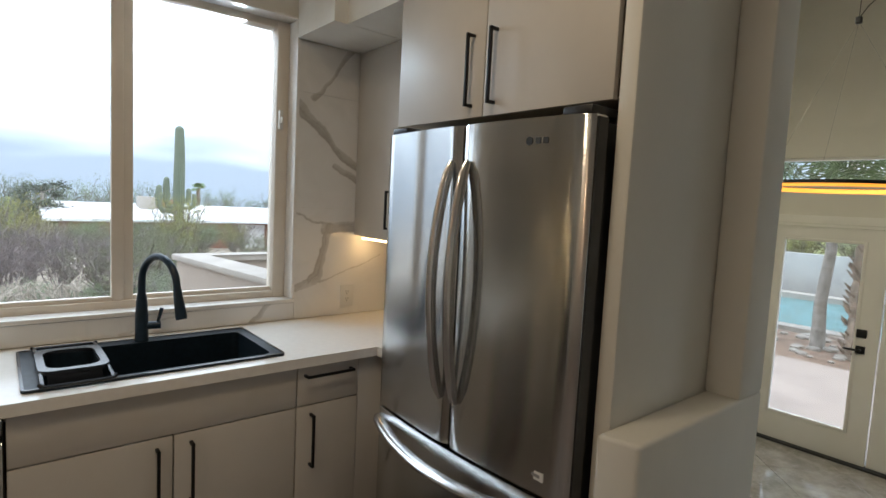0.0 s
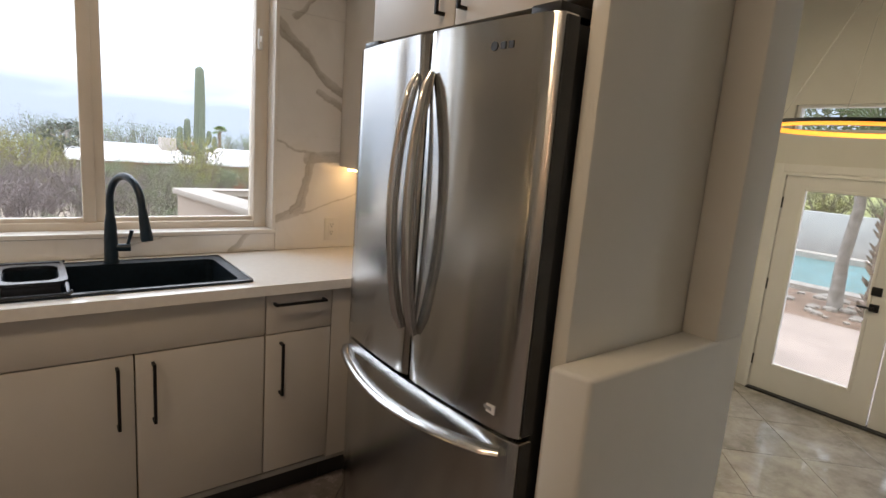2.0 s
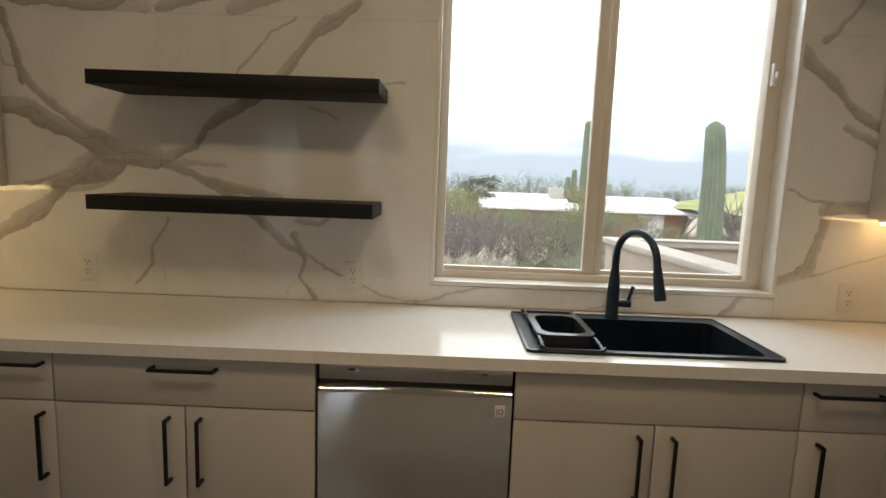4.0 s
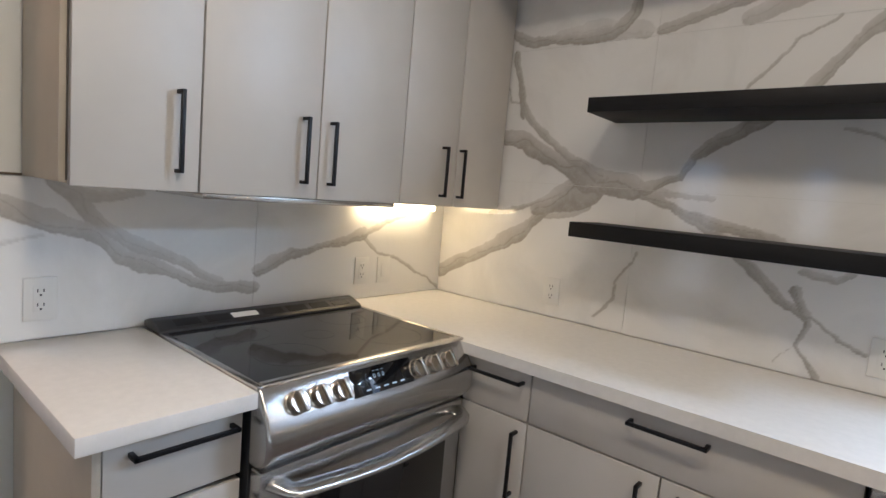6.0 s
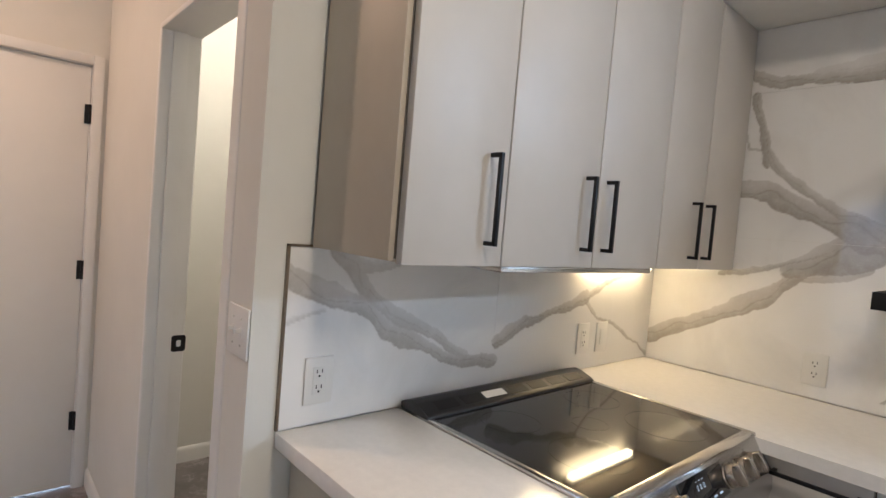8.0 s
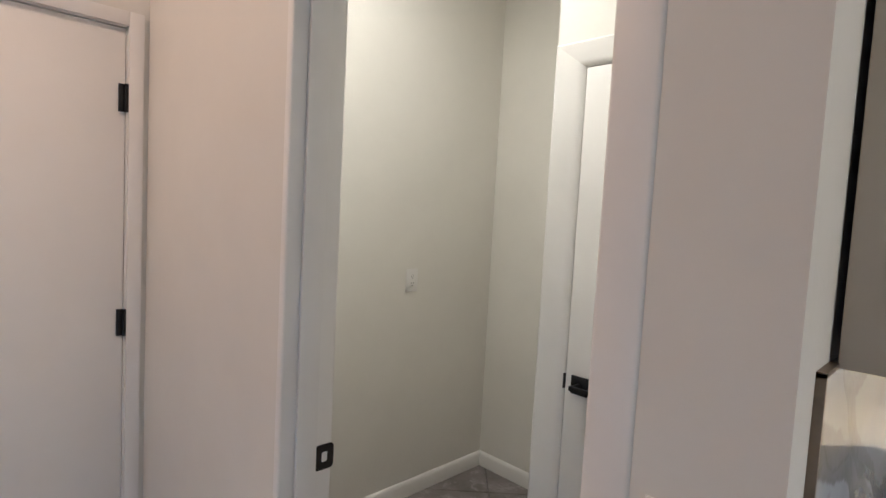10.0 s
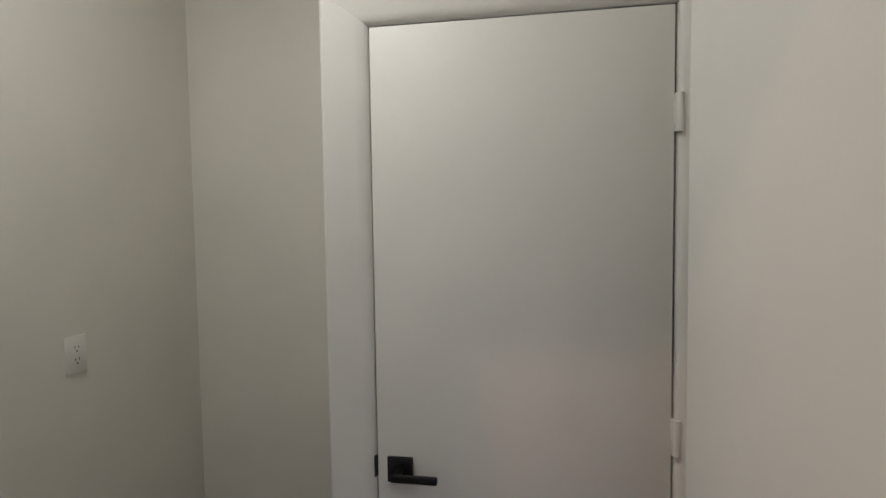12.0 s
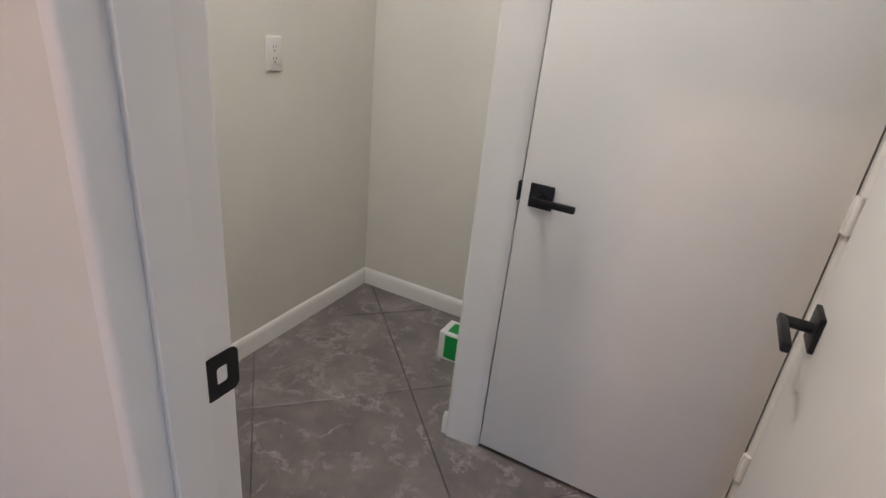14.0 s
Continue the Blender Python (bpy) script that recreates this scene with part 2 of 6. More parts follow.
M_SIDE = material("fridge_side_grey", (0.045, 0.047, 0.05), 0.45, 0.2, 0.1, 10)
M_PLASTIC = material("white_plastic", (0.75, 0.735, 0.70), 0.35, vary=0.01)
M_VINYL = material("almond_vinyl_frame", (0.74, 0.67, 0.575), 0.4, vary=0.03, scale=4)
M_BRONZE = material("bronze_tile_edge", (0.20, 0.155, 0.11), 0.4, 0.6, 0.1, 20)
M_GROUT = material("grey_grout", (0.125, 0.113, 0.106), 0.9, vary=0.15, scale=30, bump=0.2, bump_scale=200)
M_GROUTL = material("pale_grey_grout", (0.22, 0.205, 0.19), 0.8, vary=0.1, scale=30)
M_CADDY = material("glossy_charcoal_plastic", (0.03, 0.034, 0.042), 0.2, 0, 0.1, 12)
M_RINGMARK = material("faint_burner_print", (0.016, 0.016, 0.016), 0.12)
M_MARBLE = marble()
M_FLOOR = floor_stone("grey_floor_tile", (0.135, 0.119, 0.114), (0.43, 0.395, 0.38), 0.32)
M_FLOORL = floor_stone("polished_floor_tile", (0.27, 0.25, 0.23), (0.46, 0.44, 0.41), 0.05)
M_LED = material("led_diffuser", (0.9, 0.85, 0.75), 0.5, emit=(1.0, 0.68, 0.32), power=10.5)
M_LED2 = material("led_diffuser_corner", (0.9, 0.85, 0.75), 0.5, emit=(1.0, 0.60, 0.25), power=15.0)
M_RING = material("ring_led", (0.9, 0.6, 0.2), 0.5, emit=(1.0, 0.36, 0.03), power=1.1)
M_DISC = material("ceiling_light_diffuser", (0.9, 0.88, 0.82), 0.5, emit=(1.0, 0.9, 0.78), power=3.0)
M_GLASS = clear_glass("window_glass")
M_SCREEN = material("display_digits", (0.5, 0.6, 0.7), 0.4, emit=(0.6, 0.75, 0.9), power=0.08)
M_GREEN = material("green_print", (0.03, 0.35, 0.06), 0.5, vary=0.1)
M_CARD = material("white_card", (0.8, 0.8, 0.78), 0.6, vary=0.03)
M_GREYPRINT = material("grey_print", (0.25, 0.25, 0.25), 0.5)

M_DIRT = material("desert_soil", (0.33, 0.28, 0.22), 0.95, vary=0.2, scale=1.2, tint=(0.27, 0.22, 0.17), bump=0.6, bump_scale=14)
M_CONCRETE = material("patio_concrete", (0.40, 0.325, 0.28), 0.85, vary=0.08, scale=1.2, bump=0.2, bump_scale=40)
M_STUCCO = material("tan_stucco", (0.36, 0.30, 0.25), 0.9, vary=0.08, scale=2.5, bump=0.4, bump_scale=45)
M_CAP = material("pale_wall_cap", (0.37, 0.335, 0.295), 0.85, vary=0.08, scale=5, bump=0.2, bump_scale=40)
M_PALEWALL = material("grey_block_wall", (0.40, 0.40, 0.385), 0.9, vary=0.06, scale=2, bump=0.3, bump_scale=30)
M_ROOF = material("white_coated_roof", (0.72, 0.72, 0.72), 0.7, vary=0.05, scale=1)
M_BRICK = material("red_brick_far", (0.27, 0.135, 0.09), 0.9, vary=0.15, scale=6)
M_GARAGE = material("white_garage_door", (0.74, 0.73, 0.72), 0.6, vary=0.04)
M_SAG = material("saguaro_skin", (0.15, 0.185, 0.13), 0.8, vary=0.15, scale=5, bump=0.2, bump_scale=60)
M_TWIG = material("grey_brown_twigs", (0.17, 0.14, 0.14), 0.9, vary=0.25, scale=9)
M_PALETWIG = material("pale_cholla_spines", (0.42, 0.37, 0.31), 0.9, vary=0.2, scale=12)
M_LEAF1 = material("sage_leaves", (0.19, 0.24, 0.14), 0.8, vary=0.3, scale=3, random_each=0.2)
M_LEAF2 = material("creosote_leaves", (0.15, 0.18, 0.075), 0.8, vary=0.3, scale=3, random_each=0.2)
M_LEAF3 = material("yellow_green_leaves", (0.27, 0.27, 0.075), 0.8, vary=0.25, scale=3, random_each=0.15)
M_LEAF4 = material("dark_pine_needles", (0.09, 0.11, 0.085), 0.85, vary=0.25, scale=2)
M_PALM = material("palm_fronds", (0.12, 0.20, 0.06), 0.6, vary=0.25, scale=3)
M_TRUNK = material("palm_bark", (0.26, 0.20, 0.15), 0.95, vary=0.3, scale=9, bump=0.5, bump_scale=30)
M_BARK = material("grey_bark", (0.33, 0.30, 0.27), 0.9, vary=0.2, scale=8, bump=0.4, bump_scale=40)
M_BED = material("red_brown_bed_soil", (0.25, 0.165, 0.115), 0.95, vary=0.2, scale=3, bump=0.5, bump_scale=18)
M_WATER = material("pool_water", (0.11, 0.28, 0.30), 0.06, vary=0.15, scale=2.0, bump=0.3, bump_scale=6)
M_GRASS = material("dry_green_hill", (0.28, 0.30, 0.11), 0.95, vary=0.25, scale=0.8, bump=0.5, bump_scale=8)


# ---- building helpers ----
ORIGIN = {}


def thing(name, place, label, category, group="", kind=""):
    ob = new(name)
    ob.location = place
    ob.empty_display_size = 0.1
    ORIGIN[ob.name] = Vector(place)
    return tagged(ob, label, category, group, kind)


def mesh_of(name, bm, mat, sharp=38):
    me = bpy.data.meshes.new(name)
    bmesh.ops.recalc_face_normals(bm, faces=bm.faces[:])
    bm.to_mesh(me)
    bm.free()
    me.materials.append(mat)
    me.polygons.foreach_set("use_smooth", [True] * len(me.polygons))
    me.set_sharp_from_angle(angle=radians(sharp))
    return me


def part(name, bm, mat, parent=None, label="", sharp=38):
    """Links a bmesh, drawn in world places, as one mesh object under a thing or a part."""
    o = ORIGIN[parent.name] if parent else Vector((0, 0, 0))
    bmesh.ops.translate(bm, verts=bm.verts[:], vec=-o)
    ob = new(name, mesh_of(name, bm, mat, sharp))
    if parent:
        ob.parent = parent
        ORIGIN[ob.name] = o
    return tagged(ob, label)


def solid(name, bm, mat, label, category, kind="structure", sharp=38):
    return tagged(part(name, bm, mat, None, "", sharp), label, category, "", kind)


def box(x0, x1, y0, y1, z0, z1, bevel=0.0, bm=None, seg=2):
    bm = bm or bmesh.new()
    m = Matrix.Translation(((x0 + x1) / 2, (y0 + y1) / 2, (z0 + z1) / 2)) @ Matrix.Diagonal((abs(x1 - x0), abs(y1 - y0), abs(z1 - z0), 1))
    made = bmesh.ops.create_cube(bm, size=1.0, matrix=m)["verts"]
    if bevel:
        edges = list({e for v in made for e in v.link_edges})
        bmesh.ops.bevel(bm, geom=edges, offset=bevel, segments=seg, profile=0.5, affect="EDGES")
    return bm


def rod(p, q, r, n=12, bm=None, r2=None):
    bm = bm or bmesh.new()
    p, q = Vector(p), Vector(q)
    d = q - p
    m = Matrix.Translation((p + q) / 2) @ d.to_track_quat("Z", "Y").to_matrix().to_4x4()
    bmesh.ops.create_cone(bm, cap_ends=True, segments=n, radius1=r, radius2=r if r2 is None else r2, depth=d.length, matrix=m)
    return bm


def tube(points, radii, n=10, bm=None, squash=1.0, up=None):
    """A swept round (or squashed) bar along the points."""
    bm = bm or bmesh.new()
    points = [Vector(p) for p in points]
    radii = radii if isinstance(radii, (list, tuple)) else [radii] * len(points)
    rings, side = [], None
    for i, p in enumerate(points):
        d = (points[min(i + 1, len(points) - 1)] - points[max(i - 1, 0)]).normalized()
        if side is None:
            ref = Vector(up) if up else (Vector((0, 0, 1)) if abs(d.z) < 0.9 else Vector((1, 0, 0)))
            side = d.cross(ref).normalized()
        side = (side - d * side.dot(d)).normalized()
        other = d.cross(side)
        rings.append([bm.verts.new(p + radii[i] * (math.cos(2 * math.pi * k / n) * side + squash * math.sin(2 * math.pi * k / n) * other)) for k in range(n)])
    for a, b in zip(rings, rings[1:]):
        for k in range(n):
            bm.faces.new((a[k], a[(k + 1) % n], b[(k + 1) % n], b[k]))
    bm.faces.new(rings[0])
    bm.faces.new(list(reversed(rings[-1])))
    return bm


def lathe(profile, place, n=24, turn=None, bm=None):
    """Revolves (radius, height) pairs about z, then turns and places it."""
    bm = bm or bmesh.new()
    m = Matrix.Translation(place) @ (turn or Matrix.Identity(4))
    rings = []
    for r, h in profile:
        rings.append([bm.verts.new(m @ Vector((r * math.cos(2 * math.pi * k / n), r * math.sin(2 * math.pi * k / n), h))) for k in range(n)])
    for a, b in zip(rings, rings[1:]):
        for k in range(n):
            bm.faces.new((a[k], a[(k + 1) % n], b[(k + 1) % n], b[k]))
    bm.faces.new(rings[0])
    bm.faces.new(list(reversed(rings[-1])))
    return bm


def prism(points, axis, lo, hi, bm=None):
    """A polygon in the plane across an axis, drawn out from lo to hi along it."""
    bm = bm or bmesh.new()
    at = {"x": lambda u, v, a: (a, u, v), "y": lambda u, v, a: (u, a, v), "z": lambda u, v, a: (u, v, a)}[axis]
    lows = [bm.verts.new(at(u, v, lo)) for u, v in points]
    tops = [bm.verts.new(at(u, v, hi)) for u, v in points]
    n = len(points)
    for i in range(n):
        bm.faces.new((lows[i], lows[(i + 1) % n], tops[(i + 1) % n], tops[i]))
    bm.faces.new(lows)
    bm.faces.new(list(reversed(tops)))
    return bm


def wall_with_holes(axis, lo, hi, u0, u1, z0, z1, holes):
    """A wall across an axis between lo and hi, with rectangular openings (u0, u1, z0, z1) cut through it."""
    bm = bmesh.new()
    us = sorted({u0, u1, *[h[0] for h in holes], *[h[1] for h in holes]})
    zs = sorted({z0, z1, *[h[2] for h in holes], *[h[3] for h in holes]})

    def full(i, j):
        if not (0 <= i < len(us) - 1 and 0 <= j < len(zs) - 1):
            return False
        u, z = (us[i] + us[i + 1]) / 2, (zs[j] + zs[j + 1]) / 2
        return not any(h[0] < u < h[1] and h[2] < z < h[3] for h in holes)
    verts = {}

    def at(side, i, j):
        key = (side, i, j)
        if key not in verts:
            a = hi if side else lo
            verts[key] = bm.verts.new((a, us[i], zs[j]) if axis == "x" else (us[i], a, zs[j]))
        return verts[key]
    for i in range(len(us) - 1):
        for j in range(len(zs) - 1):
            if not full(i, j):
                continue
            for s in (0, 1):
                bm.faces.new((at(s, i, j), at(s, i + 1, j), at(s, i + 1, j + 1), at(s, i, j + 1)))
            if not full(i - 1, j):
                bm.faces.new((at(0, i, j), at(1, i, j), at(1, i, j + 1), at(0, i, j + 1)))
            if not full(i + 1, j):
                bm.faces.new((at(0, i + 1, j), at(1, i + 1, j), at(1, i + 1, j + 1), at(0, i + 1, j + 1)))
            if not full(i, j - 1):
                bm.faces.new((at(0, i, j), at(1, i, j), at(1, i + 1, j), at(0, i + 1, j)))
            if not full(i, j + 1):
                bm.faces.new((at(0, i, j + 1), at(1, i, j + 1), at(1, i + 1, j + 1), at(0, i + 1, j + 1)))
    return bm


def plate_with_holes(z0, z1, x0, x1, y0, y1, holes):
    """A flat slab with rectangular openings (x0, x1, y0, y1)."""
    bm = wall_with_holes("y", z0, z1, x0, x1, y0, y1, holes)
    for v in bm.verts:
        v.co = Vector((v.co.x, v.co.z, v.co.y))
    return bm


# ---- large structure ----
CEIL = 2.84
LOW = -0.52        # floor of the sunken living room
HIGH = 3.75        # top of its walls
FLAT = 2.85        # flat part of its ceiling
solid("wall_north", wall_with_holes("y", 0.012, 0.20, -0.12, 4.22, 0, CEIL, [(2.045, 3.455, 1.012, 2.385)]), M_WALL, "white painted kitchen wall with a wide window opening", "wall")
solid("wall_stove", wall_with_holes("x", -0.12, -0.012, -1.67, 0.012, 0, CEIL, []), M_WALL, "white painted wall behind the stove counter", "wall")
solid("wall_pantry", wall_with_holes("y", -1.800, -1.67, -1.907, -0.006, 0, CEIL, [(-0.955, -0.150, 0, 2.05)]), M_WALL, "off-white painted wall with the pantry doorway", "wall", sharp=60)
solid("wall_west", wall_with_holes("x", -2.03, -1.93, -1.665, 0.16, 0, CEIL, []), M_WALL, "off-white pantry wall", "wall")
solid("wall_hall", wall_with_holes("x", -2.03, -1.907, -5.3, -1.665, 0, CEIL, [(-2.70, -1.845, 0, 2.055)]), M_WALL, "off-white hall wall with a flush door", "wall")
solid("wall_pantry_back", wall_with_holes("y", 0.042, 0.16, -1.93, -0.12, 0, CEIL, []), M_WALL, "off-white pantry back wall", "wall")
solid("wall_closet", wall_with_holes("y", -0.69, -0.58, -1.05, -0.12, 0, CEIL, [(-0.93, -0.20, 0, 2.035)]), M_WALL, "off-white wall with a closed closet door", "wall")
solid("wall_closet_side", box(-1.05, -0.95, -0.58, 0.042, 0, CEIL), M_WALL, "off-white closet side wall", "wall")
solid("wall_east", box(4.10, 4.22, -1.755, 0.012, LOW, HIGH), M_WALL, "off-white wall behind the fridge", "wall")
solid("wall_fridge_side", box(3.514, 4.10, -1.760, -1.708, 0, CEIL, 0.012), M_WALL, "off-white wall panel beside the fridge", "wall")
half = prism([(3.456, -1.758), (3.482, -1.862), (4.215, -1.868), (4.215, -1.758)], "z", 0.0, 0.99)
bmesh.ops.bevel(half, geom=half.edges[:], offset=0.012, segments=3, profile=0.5, affect="EDGES")
solid("half_wall", half, M_WALL, "off-white half wall with a ledge under the niche", "wall")
solid("wall_pillar", box(4.038, 4.216, -1.868, -1.758, 0.985, CEIL, 0.014), M_WALL, "off-white pillar at the end of the niche", "wall")
solid("wall_header", box(4.10, 4.22, -5.3, -1.755, CEIL, HIGH), M_WALL, "off-white header over the step to the living room", "wall")
solid("wall_south", wall_with_holes("y", -5.5, -5.3, -2.03, 8.1, LOW, HIGH, [(-0.56, 0.0, 0.35, 2.12), (0.78, 1.16, 1.1, 2.06)]), M_WALL, "off-white south wall with windows", "wall")
# the third opening is unseen, added to let daylight in
solid("wall_living_east", wall_with_holes("x", 7.91, 8.08, -5.3, -0.15, LOW, HIGH, [(-2.46, -0.53, LOW, 1.53), (-3.6, -0.53, 1.88, 2.11), (-4.9, -3.3, LOW, 1.75)]), M_WALL, "off-white living room wall with glazed doors", "wall")
solid("wall_living_north", box(4.22, 8.08, -0.30, -0.15, LOW, HIGH), M_WALL, "off-white living room wall", "wall")
solid("ceiling_kitchen", box(-2.03, 4.22, -5.3, 0.2, CEIL, CEIL + 0.12), M_CEIL, "white kitchen ceiling", "ceiling")
solid("ceiling_living", prism([(4.10, FLAT), (6.02, FLAT), (8.1, HIGH), (8.1, HIGH + 0.12), (6.0, FLAT + 0.12), (4.10, FLAT + 0.12)], "y", -5.5, -0.15), M_CEIL, "white living room ceiling, flat and then rising", "ceiling")
soffit = box(0.0, 0.36, -1.70, 0.0, 2.29, CEIL - 0.002)
box(0.36, 2.03, -0.36, 0.0, 2.29, CEIL - 0.002, 0, soffit)
box(3.44, 4.10, -0.36, 0.0, 2.29, CEIL - 0.002, 0, soffit)
box(3.505, 4.10, -1.704, -0.36, 2.292, CEIL - 0.002, 0, soffit)
solid("ceiling_soffit", soffit, M_CEIL, "white boxed soffit over the wall cabinets", "ceiling")
slab = box(-2.03, 4.24, -5.3, 0.2, -0.20, -0.012)
solid("floor", slab, M_GROUT, "grout bed of the tiled kitchen floor", "floor")
low = box(4.24, 8.1, -5.5, -0.15, LOW - 0.2, LOW - 0.012)
box(4.24, 4.50, -5.3, -0.30, LOW - 0.012, -0.174, 0, low)
box(4.50, 4.76, -5.3, -0.30, LOW - 0.012, -0.347, 0, low)
solid("floor_living", low, M_GROUTL, "grout bed and steps of the sunken living room", "floor")


def baseboard(points, name="baseboard"):
    """A skirting board run along straight stretches (x0, y0, x1, y1), its face towards the left of the way."""
    for x0, y0, x1, y1 in points:
        d = Vector((x1 - x0, y1 - y0, 0))
        n = Vector((-d.y, d.x, 0)).normalized()
        bm = bmesh.new()
        prof = [(0.0, 0.0), (0.013, 0.0), (0.013, 0.062), (0.010, 0.074), (0.004, 0.084), (0.0, 0.086)]
        ends = []
        for p in (Vector((x0, y0, 0)), Vector((x1, y1, 0))):
            ends.append([bm.verts.new(p + n * u + Vector((0, 0, v))) for u, v in prof])
        k = len(prof)
        for i in range(k):
            bm.faces.new((ends[0][i], ends[0][(i + 1) % k], ends[1][(i + 1) % k], ends[1][i]))
        bm.faces.new(ends[0])
        bm.faces.new(list(reversed(ends[1])))
        solid(name, bm, M_TRIM, "white painted baseboard along the wall", "baseboard")


baseboard([(-1.93, 0.042, -1.93, -1.665), (-1.05, 0.042, -1.93, 0.042), (-1.05, -0.69, -1.05, 0.042), (-0.955, -1.800, -1.907, -1.800), (-1.907, -2.76, -1.907, -5.3)])
baseboard([(-1.035, -0.690, -1.063, -0.690)])

# ---- window over the sink ----
def window_sink():
    w = thing("window_1", (2.75, 0.1, 1.024), "almond vinyl sliding window over the sink", "window", "", "structure")
    x0, x1, z0, z1 = 2.062, 3.438, 1.029, 2.372
    fr = box(x0, x0 + 0.035, 0.085, 0.165, z0, z1, 0.003)
    box(x1 - 0.06, x1, 0.085, 0.165, z0, z1, 0.003, fr)
    box(x0, x1, 0.088, 0.162, z0 - 0.002, z0 + 0.032, 0.003, fr)
    box(x0, x1, 0.088, 0.162, z1 - 0.035, z1, 0.003, fr)
    part("window_frame", fr, M_VINYL, w)
    sash = box(2.69, 2.735, 0.098, 0.132, z0 + 0.03, z1 - 0.03, 0.004)
    box(2.735, 2.772, 0.112, 0.150, z0 + 0.03, z1 - 0.03, 0.004, sash)
    box(2.10, 2.69, 0.10, 0.130, z0 + 0.03, z0 + 0.050, 0.003, sash)
    box(2.772, 3.378, 0.116, 0.146, z0 + 0.03, z0 + 0.050, 0.003, sash)
    part("sash", sash, M_VINYL, w)
    for a, b, y in ((2.095, 2.695, 0.115), (2.765, 3.380, 0.131)):
        p = part("pane", box(a, b, y - 0.002, y + 0.002, z0 + 0.03, z1 - 0.03), M_GLASS, w, "clear window glass")
        p.visible_shadow = False
    latch = box(3.385, 3.405, 0.062, 0.086, 1.86, 1.95, 0.004)
    box(3.390, 3.400, 0.045, 0.066, 1.89, 1.915, 0.003, latch)
    part("latch", latch, M_PLASTIC, w, "small white plastic latch")
    lin = box(2.045, 2.061, -0.004, 0.2, 1.031, 2.385, 0.001)
    box(3.439, 3.455, -0.004, 0.2, 1.031, 2.385, 0.001, lin)
    box(2.045, 3.455, -0.006, 0.2, 1.012, 1.030, 0.002, lin)
    box(2.045, 3.455, -0.004, 0.2, 2.373, 2.385, 0.001, lin)
    part("window_sill", lin, M_COUNTER, w, "white stone sill and reveal")


window_sink()


# ---- marble wall tiles ----
VEINS = {"north": [], "west": []}


def vein(wall, width, strength, *points):
    VEINS[wall].append((width, strength, np.array(points)))


vein("west", 0.024, 0.75, (-1.75, 1.31), (-1.65, 1.26), (-1.52, 1.22), (-1.43, 1.15), (-1.32, 1.10), (-1.20, 1.05), (-1.01, 1.015))
vein("west", 0.022, 0.60, (-1.59, 1.36), (-1.55, 1.32), (-1.51, 1.26), (-1.48, 1.23), (-1.37, 1.17), (-1.29, 1.13), (-1.14, 1.06))
vein("west", 0.020, 0.45, (-1.55, 1.32), (-1.49, 1.315), (-1.39, 1.335))
vein("west", 0.005, 0.35, (-1.75, 1.17), (-1.68, 1.19), (-1.62, 1.21))
vein("west", 0.022, 0.85, (-1.005, 1.075), (-0.86, 1.125), (-0.68, 1.165), (-0.51, 1.20))
vein("west", 0.010, 0.70, (-0.51, 1.20), (-0.38, 1.26), (-0.25, 1.29))
vein("west", 0.009, 0.70, (-0.51, 1.19), (-0.42, 1.13), (-0.22, 1.06), (0.0, 0.93))
vein("north", 0.034, 0.85, (0.0, 1.02), (0.18, 1.11), (0.36, 1.21), (0.51, 1.32), (0.56, 1.36))
vein("north", 0.014, 0.75, (0.28, 1.33), (0.50, 1.39), (0.65, 1.46))
vein("north", 0.050, 0.90, (0.52, 1.37), (0.62, 1.42), (0.74, 1.465))
vein("north", 0.020, 0.60, (0.51, 1.34), (0.66, 1.37), (0.74, 1.41))
vein("north", 0.036, 0.90, (0.33, 1.67), (0.42, 1.665), (0.58, 1.585), (0.71, 1.525), (0.84, 1.50), (0.93, 1.488))
vein("north", 0.020, 0.80, (0.40, 1.82), (0.46, 1.74), (0.57, 1.66), (0.66, 1.58), (0.80, 1.53))
vein("north", 0.018, 0.90, (0.34, 2.03), (0.37, 1.93), (0.39, 1.86), (0.41, 1.77))
vein("north", 0.006, 0.60, (0.31, 1.90), (0.34, 1.83), (0.41, 1.81))
vein("north", 0.022, 0.85, (0.30, 2.13), (0.42, 2.07), (0.62, 2.068), (0.77, 2.08), (0.85, 2.13), (0.87, 2.2))
vein("north", 0.030, 0.45, (0.55, 2.09), (0.72, 2.10), (0.90, 2.065))
vein("north", 0.016, 0.80, (0.96, 2.065), (1.04, 2.09), (1.14, 2.11), (1.28, 2.16))
vein("north", 0.024, 0.55, (1.24, 2.07), (1.36, 2.11), (1.50, 2.16), (1.6, 2.2))
vein("north", 0.024, 0.90, (0.97, 1.488), (1.09, 1.54), (1.12, 1.61), (1.23, 1.68), (1.38, 1.77))
vein("north", 0.026, 0.80, (1.38, 1.77), (1.47, 1.87), (1.58, 1.99), (1.74, 2.11))
vein("north", 0.006, 0.65, (1.26, 1.82), (1.29, 1.86), (1.37, 1.94), (1.39, 1.98), (1.49, 2.04))
vein("north", 0.022, 0.85, (0.96, 1.475), (1.09, 1.43), (1.22, 1.38), (1.42, 1.345))
vein("north", 0.018, 0.50, (1.0, 1.478), (1.10, 1.472), (1.20, 1.47))
vein("north", 0.018, 0.85, (1.09, 1.42), (1.24, 1.34), (1.35, 1.25), (1.45, 1.16), (1.52, 1.13))
vein("north", 0.016, 0.90, (1.49, 1.20), (1.53, 1.10), (1.51, 1.03), (1.57, 0.92))
